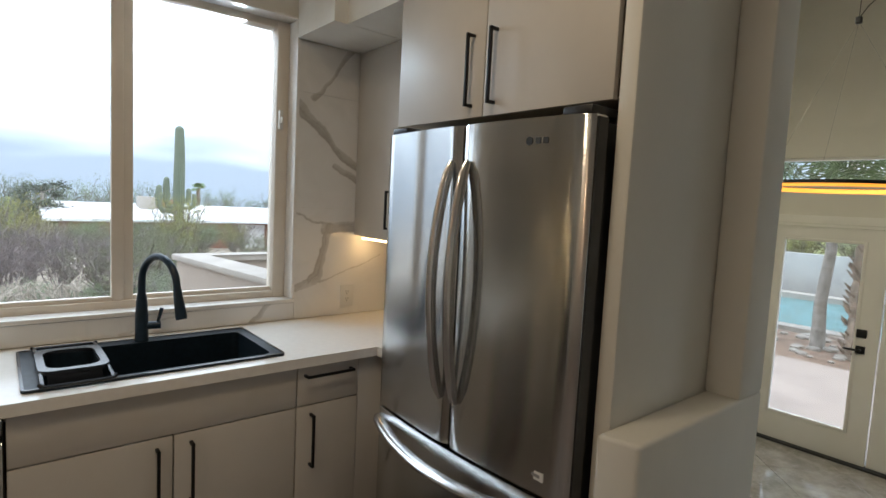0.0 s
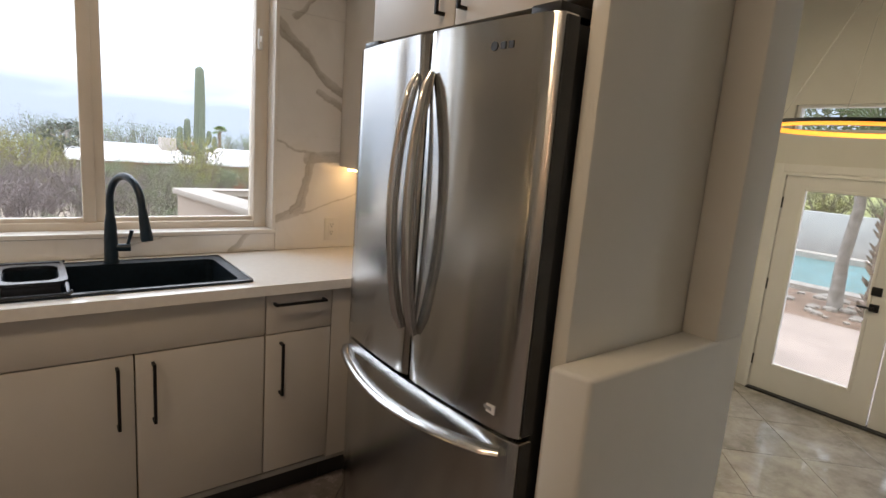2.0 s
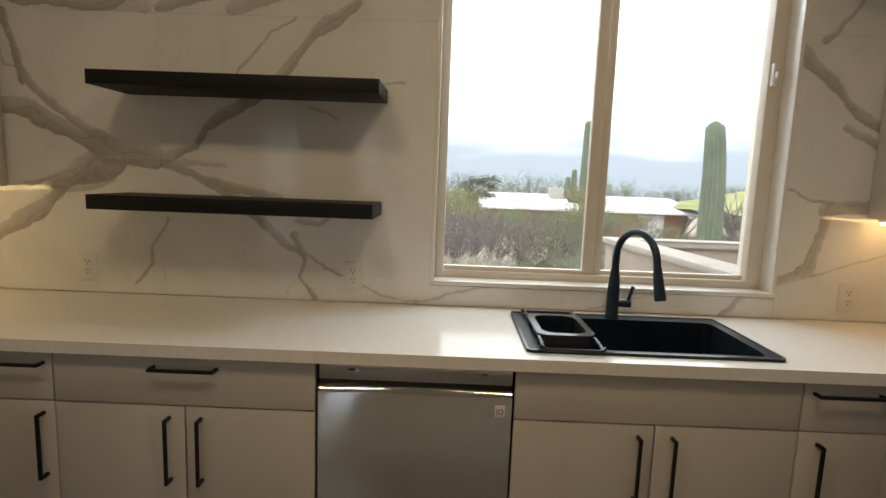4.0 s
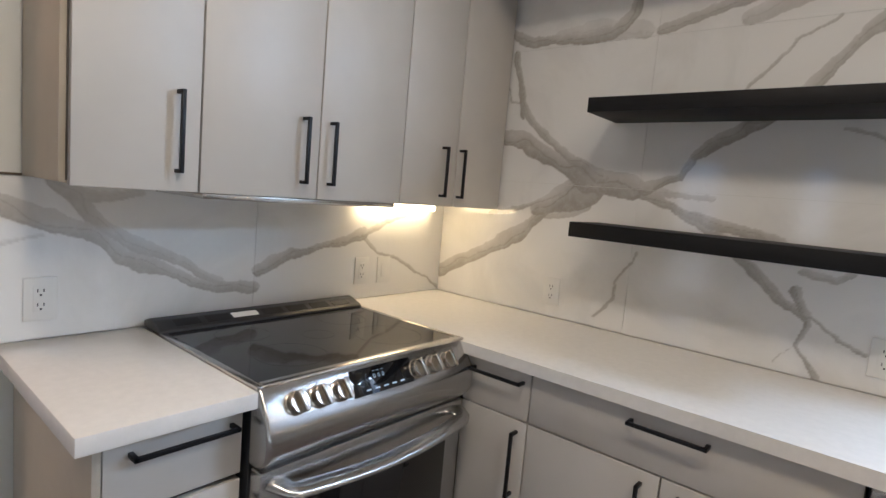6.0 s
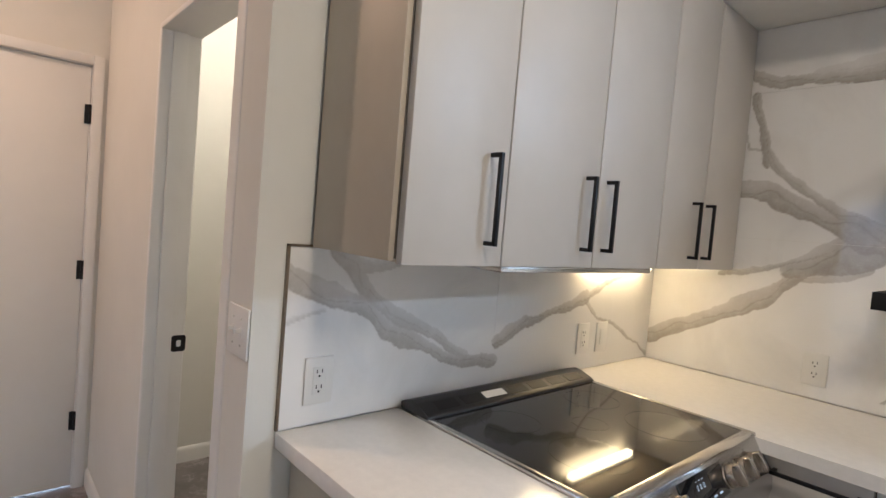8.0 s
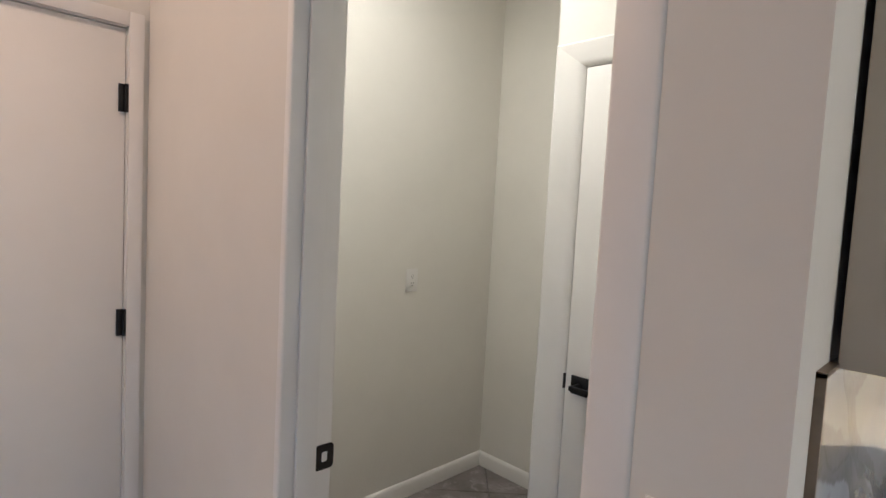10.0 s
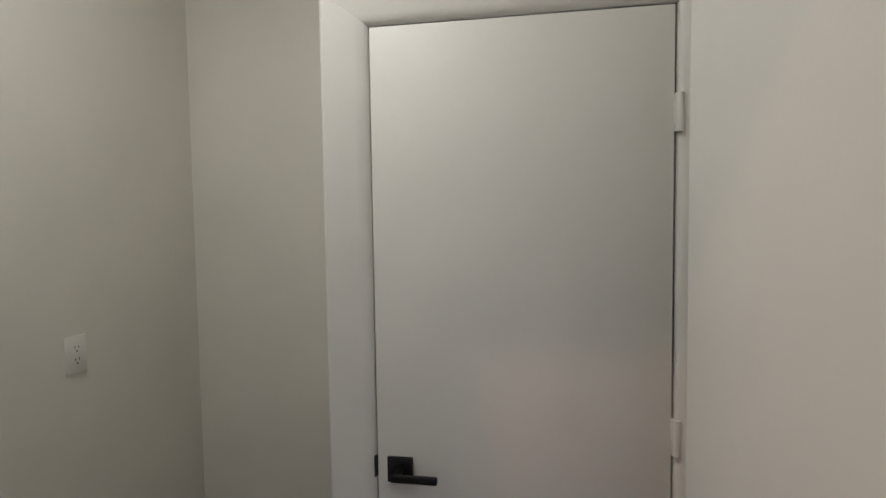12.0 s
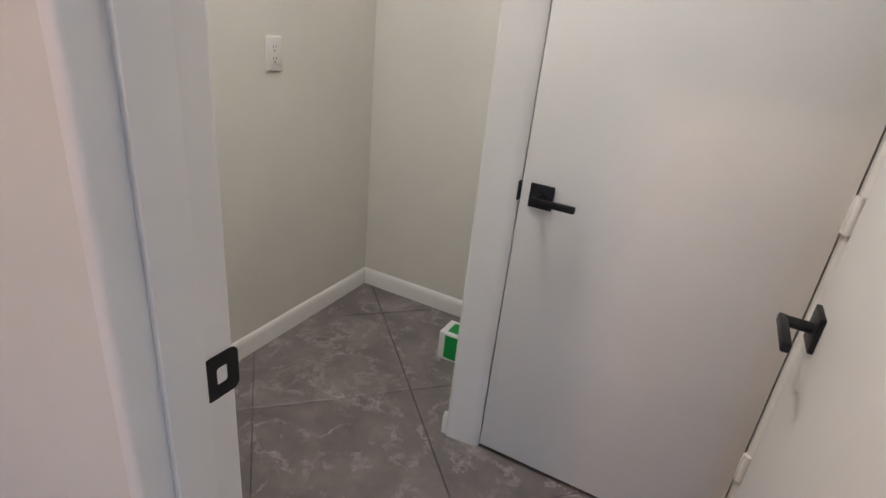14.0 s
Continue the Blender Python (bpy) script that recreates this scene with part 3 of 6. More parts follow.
vein("north", 0.007, 0.80, (1.53, 1.13), (1.56, 1.11), (1.61, 1.06), (1.69, 1.03))
vein("north", 0.005, 0.60, (1.51, 1.03), (1.47, 0.99), (1.45, 0.95))
vein("north", 0.010, 0.60, (1.50, 1.26), (1.58, 1.245), (1.62, 1.27))
vein("north", 0.005, 0.75, (1.77, 1.005), (1.85, 0.96), (1.93, 0.94), (2.0, 0.93))
vein("north", 0.006, 0.55, (1.98, 0.935), (2.10, 0.96), (2.25, 1.01), (2.38, 1.02))
vein("north", 0.005, 0.70, (0.97, 1.24), (0.96, 1.20), (0.89, 1.12), (0.89, 1.05), (0.83, 0.97))
vein("north", 0.008, 0.60, (1.78, 1.79), (1.84, 1.805), (1.92, 1.81))
vein("north", 0.007, 0.55, (1.55, 1.70), (1.62, 1.685), (1.66, 1.66))
vein("north", 0.020, 0.85, (3.40, 2.05), (3.51, 1.92), (3.60, 1.85), (3.69, 1.76), (3.80, 1.70))
vein("north", 0.016, 0.75, (3.66, 1.70), (3.72, 1.67), (3.80, 1.63))
vein("north", 0.014, 0.70, (3.53, 2.035), (3.63, 2.13), (3.69, 2.24), (3.74, 2.29))
vein("north", 0.006, 0.70, (3.43, 1.465), (3.50, 1.43), (3.56, 1.41), (3.69, 1.395), (3.80, 1.41))
vein("north", 0.032, 0.65, (3.62, 1.385), (3.72, 1.385), (3.80, 1.39))
vein("north", 0.022, 0.75, (3.64, 1.39), (3.61, 1.28), (3.58, 1.15), (3.55, 1.12))
vein("north", 0.016, 0.65, (3.58, 1.13), (3.46, 1.07), (3.36, 1.04), (3.25, 0.93))
vein("north", 0.004, 0.60, (3.58, 1.11), (3.70, 1.14), (3.83, 1.18), (3.95, 1.24))
vein("north", 0.005, 0.45, (2.7, 0.93), (2.85, 0.98), (3.0, 1.02))


def vein_strength(wall, u, v):
    """How strongly the stone is veined at points along (u) and up (v) a wall."""
    pts = np.stack([u, v], 1)
    def wave(f, seed):
        return np.array([noise.noise((a * f, b * f, seed)) for a, b in pts])
    jit = np.stack([0.016 * wave(6, 3.1) + 0.007 * wave(19, 1.7) + 0.004 * wave(46, 4.4) + 0.002 * wave(105, 9.4), 0.016 * wave(6, 8.7) + 0.007 * wave(19, 6.2) + 0.004 * wave(46, 2.9) + 0.002 * wave(105, 7.9)], 1)
    wob = wave(5, 12.0)
    crack = wave(11, 5.5)
    pts = pts + jit
    out = np.zeros(len(pts))
    for width, strength, line in VEINS[wall]:
        d, side = np.full(len(pts), 9.0), np.ones(len(pts))
        for p, q in zip(line, line[1:]):
            e = q - p
            s = np.clip(((pts - p) @ e) / (e @ e), 0, 1)
            off = pts - p - s[:, None] * e
            dd = np.linalg.norm(off, axis=1)
            near = dd < d
            side = np.where(near, np.sign(e[0] * off[:, 1] - e[1] * off[:, 0]), side)
            d = np.minimum(d, dd)
        w = width * (1 + 0.75 * wob)
        t = side * d / np.maximum(w, 1e-4)
        sharp = np.clip((1 - np.abs(t)) / (0.03 + 0.0016 / np.maximum(w, 1e-3)), 0, 1)
        fill = np.clip(0.78 - 0.26 * t + 0.22 * crack, 0.25, 1)
        lines = 0.35 * np.exp(-((t + 0.86) / 0.10) ** 2) + 0.40 * np.exp(-((t - 0.9 * crack) / 0.07) ** 2)
        out = np.maximum(out, strength * sharp * np.clip(fill + lines, 0, 1))
        out = np.maximum(out, 0.14 * strength * np.clip(1 - d / (3.5 * np.maximum(w, 1e-4)), 0, 1) * np.clip(0.5 + crack, 0, 1))
    return np.clip(out, 0, 1)


def marble_tile(wall, u0, u1, v0, v1, parent, gap=0.0005, step=0.0045):
    """One porcelain slab on the north (y = 0) or west (x = 0) wall: a veined face with a thickness of 10 mm."""
    u0, u1, v0, v1 = u0 + gap, u1 - gap, v0 + gap, v1 - gap
    nu, nv = max(2, int((u1 - u0) / step)), max(2, int((v1 - v0) / step))
    uu, vv = np.meshgrid(np.linspace(u0, u1, nu + 1), np.linspace(v0, v1, nv + 1))
    u, v = uu.ravel(), vv.ravel()
    front = [((a, 0.0, b) if wall == "north" else (0.0, a, b)) for a, b in zip(u, v)]
    k = nu + 1
    faces = [(j * k + i, j * k + i + 1, (j + 1) * k + i + 1, (j + 1) * k + i) for j in range(nv) for i in range(nu)]
    rim = [i for i in range(nu)] + [j * k + nu for j in range(nv)] + [nv * k + nu - i for i in range(nu)] + [(nv - j) * k for j in range(nv)]
    base = len(front)
    back = [((front[i][0], 0.0105, front[i][2]) if wall == "north" else (-0.0105, front[i][1], front[i][2])) for i in rim]
    n = len(rim)
    faces += [(rim[i], base + i, base + (i + 1) % n, rim[(i + 1) % n]) for i in range(n)]
    if wall == "west":
        faces = [tuple(reversed(q)) for q in faces]
    me = bpy.data.meshes.new("tile")
    me.from_pydata(front + back, [], faces)
    s = vein_strength(wall, u, v)
    at = me.attributes.new("vein", "FLOAT", "POINT")
    at.data.foreach_set("value", np.concatenate([s, s[rim]]).astype(np.float32))
    me.materials.append(M_MARBLE)
    ob = new("tile", me)
    ob.parent = parent
    return ob


north_tiles = thing("wall_tiling", (0, 0, 0), "glossy white marble-look wall tiles with grey-brown veins", "wall tiles", "", "structure")
west_tiles = thing("wall_tiling", (0, 0, 0), "glossy white marble-look tile splashback behind the stove", "wall tiles", "", "structure")
for a, b in ((0.0, 0.95), (0.95, 2.045)):
    for c, d in ((0.928, 1.484), (1.484, 2.045), (2.045, 2.289)):
        marble_tile("north", a, b, c, d, north_tiles)
marble_tile("north", 2.045, 2.78, 0.928, 1.010, north_tiles)
marble_tile("north", 2.78, 3.455, 0.928, 1.010, north_tiles)
for c, d in ((0.928, 1.484), (1.484, 2.045), (2.045, 2.284)):
    marble_tile("north", 3.456, 4.098, c, d, north_tiles)
for a, b in ((-1.722, -1.008), (-1.008, 0.0)):
    marble_tile("west", a, b, 0.928, 1.358, west_tiles)
edge = box(-0.012, 0.003, -1.729, -1.723, 0.928, 1.364)
box(-0.012, 0.003, -1.729, -1.662, 1.3595, 1.365, 0, edge)
solid("tile_edge_trim", edge, M_BRONZE, "slim bronze edge trim round the splashback", "trim")


# ---- cabinets ----
def bar_handle(parent, p, q, out):
    """A square black bar pull from p to q, standing off by the vector out."""
    p, q, out = Vector(p), Vector(q), Vector(out)
    lo = Vector([min(a, b) for a, b in zip(p + out, q + out)])
    hi = Vector([max(a, b) for a, b in zip(p + out, q + out)])
    r = 0.005
    bm = box(lo.x - r, hi.x + r, lo.y - r, hi.y + r, lo.z - r, hi.z + r, 0.0012)
    for e in (p, q):
        a, b = e, e + out
        box(min(a.x, b.x) - r, max(a.x, b.x) + r, min(a.y, b.y) - r, max(a.y, b.y) + r, min(a.z, b.z) - r, max(a.z, b.z) + r, 0.001, bm)
    part("handle", bm, M_BLACK, parent, "matt black bar handle")


G = 0.0026


def base_unit(name, x0, x1, doors, drawer_handle, label, handles):
    """A base cabinet on the north run: one drawer or false front over doors. handles: x of each door pull."""
    c = thing(name, ((x0 + x1) / 2, -0.3, 0), label, "cabinet", "base cabinets")
    body = box(x0, x1, -0.583, -0.02, 0.135, 0.884 if drawer_handle else 0.660)
    part("body", body, M_GAP, c, "dark cabinet box seen in the gaps")
    part("bottom_rail", box(x0, x1, -0.590, -0.556, 0.112, 0.1345, 0.001), M_TOE, c, "pale grey rail under the doors")
    # near-black board: the shade below the rail is put into its colour
    part("toe_kick", box(x0, x1, -0.530, -0.515, 0.0, 0.134), M_DARK, c, "recessed toe kick, coloured dark for the shade under the rail")
    d = part("drawer_front", box(x0 + G, x1 - G, -0.605, -0.585, 0.727, 0.884, 0.0015), M_CAB, c)
    if drawer_handle:
        bar_handle(d, (drawer_handle[0], -0.604, 0.847), (drawer_handle[1], -0.604, 0.847), (0, -0.032, 0))
    step = (x1 - x0) / doors
    for i in range(doors):
        a, b = x0 + i * step, x0 + (i + 1) * step
        e = part("door", box(a + G, b - G, -0.605, -0.585, 0.150, 0.722, 0.0015), M_CAB, c)
        bar_handle(e, (handles[i], -0.604, 0.686), (handles[i], -0.604, 0.484), (0, -0.032, 0))


base_unit("base_cabinet", 0.662, 0.920, 1, (0.705, 0.892), "narrow greige base cabinet with a drawer beside the stove", (0.885,))
base_unit("base_cabinet", 0.920, 1.728, 2, (1.232, 1.424), "wide greige base cabinet with a drawer over two doors", (1.275, 1.373))
base_unit("base_cabinet", 2.333, 3.202, 2, None, "greige sink cabinet with a false front over two doors", (2.717, 2.822))
base_unit("base_cabinet", 3.202, 3.474, 1, (3.235, 3.433), "narrow greige base cabinet with one drawer and one door", (3.262,))

filler = thing("corner_filler", (3.55, -0.3, 0), "greige filler panel in the corner beside the fridge", "cabinet")
fb = box(3.476, 3.62, -0.600, -0.580, 0.135, 0.886, 0.001)
box(3.60, 3.62, -0.80, -0.600, 0.135, 0.886, 0.001, fb)
part("panel", fb, M_CAB, filler)
part("bottom_rail", box(3.476, 3.62, -0.590, -0.556, 0.112, 0.1345, 0.001), M_TOE, filler)
# near-black here too, for the shade under the filler
part("toe_kick", box(3.476, 3.62, -0.530, -0.515, 0.0, 0.134), M_DARK, filler, "recessed toe kick, coloured dark for the shade under the rail")
part("body", box(3.625, 4.09, -0.80, -0.02, 0.0, 0.886), M_CAB, filler)

stub = thing("base_cabinet", (0.3, -1.52, 0), "greige drawer cabinet at the end of the stove wall", "cabinet", "base cabinets")
part("body", box(0.0, 0.585, -1.668, -1.376, 0.10, 0.886), M_GAP, stub)
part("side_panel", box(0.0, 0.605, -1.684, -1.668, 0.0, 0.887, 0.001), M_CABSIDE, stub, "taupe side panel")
part("toe_kick", box(0.52, 0.535, -1.668, -1.376, 0.0, 0.10), M_TOE, stub)
for z0, z1 in ((0.715, 0.884), (0.42, 0.70), (0.14, 0.415)):
    d = part("drawer_front", box(0.587, 0.607, -1.666, -1.378, z0, z1, 0.0015), M_CAB, stub)
    bar_handle(d, (0.606, -1.617, z1 - 0.045), (0.606, -1.405, z1 - 0.045), (0.032, 0, 0))
part("corner_box", box(0.04, 0.62, -0.60, -0.02, 0.0, 0.886), M_GAP, stub)


def wall_unit(name, y0, y1, x_back, x_face, z0, z1, splits, handles, hz, label, side=False, group="wall cabinets"):
    """A wall cabinet on the west (face to +x) or east (face to -x) side, its doors split at the given y."""
    out = 1 if x_face > x_back else -1
    c = thing(name, ((x_back + x_face) / 2, (y0 + y1) / 2, z0), label, "cabinet", group)
    a, b = sorted((x_back, x_face - out * 0.022))
    part("body", box(a, b, y0, y1, z0 + 0.004, z1), M_GAP, c, "dark cabinet box seen in the gaps")
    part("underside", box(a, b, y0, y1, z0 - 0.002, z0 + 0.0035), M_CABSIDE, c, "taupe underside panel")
    if side:
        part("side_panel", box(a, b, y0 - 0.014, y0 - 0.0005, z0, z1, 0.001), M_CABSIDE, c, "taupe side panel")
    cuts = [y0] + splits + [y1]
    a, b = sorted((x_face - out * 0.020, x_face))
    for i in range(len(cuts) - 1):
        d = part("door", box(a, b, cuts[i] + G, cuts[i + 1] - G, z0 - 0.006, z1 - 0.002, 0.0015), M_CAB, c)
        if handles[i] is not None:
            bar_handle(d, (x_face - out * 0.001, handles[i], hz[0]), (x_face - out * 0.001, handles[i], hz[1]), (out * 0.030, 0, 0))


wall_unit("wall_cabinet", -1.654, -1.370, 0.0015, 0.328, 1.360, 2.288, [], [-1.428], (1.405, 1.597), "single-door greige wall cabinet with a taupe side", True)
wall_unit("wall_cabinet", -1.370, -0.641, 0.0015, 0.328, 1.360, 2.288, [-1.004], [-1.064, -0.964], (1.403, 1.590), "two-door greige wall cabinet above the stove")
wall_unit("wall_cabinet", -0.641, -0.012, 0.0015, 0.328, 1.360, 2.288, [-0.336], [-0.425, -0.318], (1.395, 1.580), "two-door greige wall cabinet in the corner")
wall_unit("wall_cabinet", -0.755, -0.004, 4.098, 3.780, 1.356, 2.288, [-0.378], [-0.428, -0.338], (1.405, 1.580), "two-door greige wall cabinet beside the fridge")
wall_unit("fridge_cabinet", -1.700, -0.760, 4.098, 3.512, 1.826, 2.291, [-1.226], [-1.276, -1.173], (1.857, 2.077), "two-door greige cabinet above the fridge")

hood = thing("range_hood", (0.16, -1.0, 1.35), "slim steel hood set under the wall cabinet over the stove", "range hood")
part("hood_plate", box(0.02, 0.318, -1.355, -0.655, 1.338, 1.3535, 0.002), M_CHROME, hood)
part("filter", box(0.06, 0.26, -1.25, -0.77, 1.334, 1.3385, 0.001), M_STEELH, hood)
led = thing("under_cabinet_light", (0.03, -0.34, 1.35), "lit warm LED bar under the wall cabinet", "light", "under-cabinet lights")
part("housing", box(0.014, 0.052, -0.560, -0.115, 1.342, 1.3575, 0.002), M_PLASTIC, led)
part("diffuser", box(0.020, 0.050, -0.555, -0.120, 1.319, 1.3415, 0.006), M_LED, led, "glowing warm diffuser")
led2 = thing("under_cabinet_light", (3.83, -0.15, 1.35), "lit warm LED bar under the wall cabinet", "light", "under-cabinet lights")
part("housing", box(3.815, 3.845, -0.30, -0.020, 1.338, 1.3535, 0.002), M_PLASTIC, led2)
part("diffuser", box(3.817, 3.843, -0.295, -0.025, 1.328, 1.3375, 0.003), M_LED2, led2, "glowing warm diffuser")

# ---- worktops ----
top = plate_with_holes(0.888, 0.926, 0.0, 4.098, -0.800, -0.001, [(2.392, 3.148, -0.545, -0.105), (-0.1, 3.545, -0.9, -0.632)])
tagged(part("worktop", top, M_COUNTER), "white quartz worktop along the window wall", "worktop")
tagged(part("worktop", box(0.0, 0.662, -1.728, -1.374, 0.888, 0.926, 0.002), M_COUNTER), "short white quartz worktop beside the stove", "worktop")


def floating_shelf(x0, x1, z0, z1, label):
    s = tagged(part("floating_shelf", box(x0, x1, -0.256, -0.0006, z0, z1, 0.0015), M_SHELF), label, "shelf", "floating shelves")
    return s


floating_shelf(0.828, 1.855, 1.731, 1.781, "thick black floating shelf, the upper of two, empty")
floating_shelf(0.808, 1.840, 1.292, 1.345, "black floating shelf, the lower of two, empty")


# ---- sink, caddy and faucet ----
def ring_rect(outer, inner, z0, z1, r_out, r_in, bm=None, n=5):
    """A flat frame with rounded corners between two rectangles (x0, x1, y0, y1)."""
    bm = bm or bmesh.new()

    def loop(rect, r, z):
        x0, x1, y0, y1 = rect
        pts = []
        for cx, cy, a in ((x1 - r, y1 - r, 0), (x0 + r, y1 - r, 90), (x0 + r, y0 + r, 180), (x1 - r, y0 + r, 270)):
            for k in range(n + 1):
                t = radians(a + 90 * k / n)
                pts.append(bm.verts.new((cx + r * math.cos(t), cy + r * math.sin(t), z)))
        return pts
    loops = [loop(outer, r_out, z0), loop(outer, r_out, z1), loop(inner, r_in, z1), loop(inner, r_in, z0)]
    k = len(loops[0])
    for a, b in zip(loops, loops[1:] + loops[:1]):
        for i in range(k):
            bm.faces.new((a[i], a[(i + 1) % k], b[(i + 1) % k], b[i]))
    return bm


def bowl(rect, z_top, z_floor, r, thick, bm=None):
    """An open basin with rounded corners: inner walls, floor and outer shell."""
    bm = bm or bmesh.new()
    n = 5

    def loop(shrink, z):
        x0, x1, y0, y1 = rect[0] + shrink, rect[1] - shrink, rect[2] + shrink, rect[3] - shrink
        rr = max(0.004, r - shrink)
        pts = []
        for cx, cy, a in ((x1 - rr, y1 - rr, 0), (x0 + rr, y1 - rr, 90), (x0 + rr, y0 + rr, 180), (x1 - rr, y0 + rr, 270)):
            for k in range(n + 1):
                t = radians(a + 90 * k / n)
                pts.append(bm.verts.new((cx + rr * math.cos(t), cy + rr * math.sin(t), z)))
        return pts
    loops = [loop(-thick, z_floor - thick), loop(-thick, z_top), loop(0, z_top), loop(0.004, z_floor + 0.02), loop(0.022, z_floor)]
    k = len(loops[0])
    for a, b in zip(loops, loops[1:]):
        for i in range(k):
            bm.faces.new((a[i], a[(i + 1) % k], b[(i + 1) % k], b[i]))
    bm.faces.new(loops[0])
    bm.faces.new(list(reversed(loops[-1])))
    return bm


RIM = 0.9335
sink = thing("sink", (2.77, -0.33, 0.926), "black composite drop-in kitchen sink in the white worktop", "sink")
part("rim", ring_rect((2.370, 3.172, -0.566, -0.086), (2.420, 3.128, -0.536, -0.150), 0.9265, RIM, 0.018, 0.03), M_SINK, sink)
part("basin", bowl((2.420, 3.128, -0.536, -0.150), 0.9275, 0.712, 0.03, 0.006), M_SINK, sink)
part("bead", ring_rect((2.370, 3.172, -0.566, -0.086), (2.378, 3.164, -0.558, -0.094), RIM - 0.001, RIM + 0.0025, 0.018, 0.014), M_CADDY, sink, "raised glossy rim edge")
part("drain", lathe([(0.045, 0.0), (0.045, 0.004), (0.034, 0.005), (0.030, 0.001), (0.005, 0.001)], (2.77, -0.34, 0.7125), 20), M_CHROME, sink, "steel drain")

caddy = thing("sink_caddy", (2.51, -0.37, RIM), "black plastic draining basket with rails, resting across the sink rim", "colander")
part("basket_rim", ring_rect((2.414, 2.606, -0.488, -0.208), (2.436, 2.584, -0.462, -0.236), 0.950, 0.962, 0.040, 0.044), M_CADDY, caddy)
part("basket", bowl((2.437, 2.583, -0.461, -0.237), 0.9505, 0.855, 0.035, 0.003), M_SINK, caddy)
part("side_flange", box(2.4365, 2.5835, -0.484, -0.466, 0.905, 0.9495, 0.004), M_CADDY, caddy, "grey front lip")
for x in (2.420, 2.600):
    part("side_rail", tube([(x, -0.212, 0.953), (x, -0.150, 0.950), (x, -0.112, 0.944)], 0.006, 8), M_CADDY, caddy)
    part("side_rail", tube([(x, -0.482, 0.953), (x, -0.535, 0.949), (x, -0.574, 0.944)], 0.006, 8), M_CADDY, caddy)
part("front_rail", tube([(2.412, -0.566, 0.948), (2.424, -0.578, 0.943), (2.440, -0.580, 0.942), (2.582, -0.580, 0.942), (2.600, -0.577, 0.943), (2.610, -0.566, 0.948)], 0.0065, 8), M_CADDY, caddy)
part("back_rail", tube([(2.412, -0.126, 0.950), (2.424, -0.114, 0.944), (2.440, -0.112, 0.944), (2.582, -0.112, 0.944), (2.598, -0.114, 0.944), (2.608, -0.126, 0.950)], 0.0055, 8), M_CADDY, caddy)

FX, FY = 2.762, -0.118
faucet = thing("faucet", (FX, FY, RIM), "matt black pull-down kitchen faucet with a high arc", "faucet")
part("base", lathe([(0.027, 0), (0.027, 0.006), (0.0245, 0.012), (0.0235, 0.10), (0.020, 0.16), (0.014, 0.20)], (FX, FY, RIM + 0.0005)), M_FAUCET, faucet)
arc = [(FX, FY, 1.085), (FX, FY, 1.168)]
SWING = Vector((0.37, -0.93, 0))
for k in range(1, 12):
    t = math.pi * k / 12 * 1.02
    q = Vector((FX, FY, 1.172)) + SWING * (0.108 * (1 - math.cos(t))) + Vector((0, 0, 0.108 * math.sin(t)))
    arc.append(tuple(q))
neck = Vector((FX, FY, 1.157)) + SWING * 0.219
arc.append(tuple(neck))
part("spout", tube(arc, [0.0145] * 2 + [0.0135] * 12, 14), M_FAUCET, faucet)
part("spray_head", tube([neck + Vector((0, 0, 0.01)), neck + SWING * 0.006 - Vector((0, 0, 0.02)), neck + SWING * 0.024 - Vector((0, 0, 0.09)), neck + SWING * 0.027 - Vector((0, 0, 0.102))], [0.0145, 0.0165, 0.021, 0.019], 14), M_FAUCET, faucet)
part("handle_hub", rod((FX + 0.016, FY - 0.004, 0.993), (FX + 0.066, FY - 0.010, 0.993), 0.0155, 16), M_FAUCET, faucet)
part("lever", tube([(FX + 0.054, FY - 0.009, 0.998), (FX + 0.062, FY - 0.011, 1.028), (FX + 0.070, FY - 0.013, 1.062)], [0.006, 0.0065, 0.0075], 10), M_FAUCET, faucet)


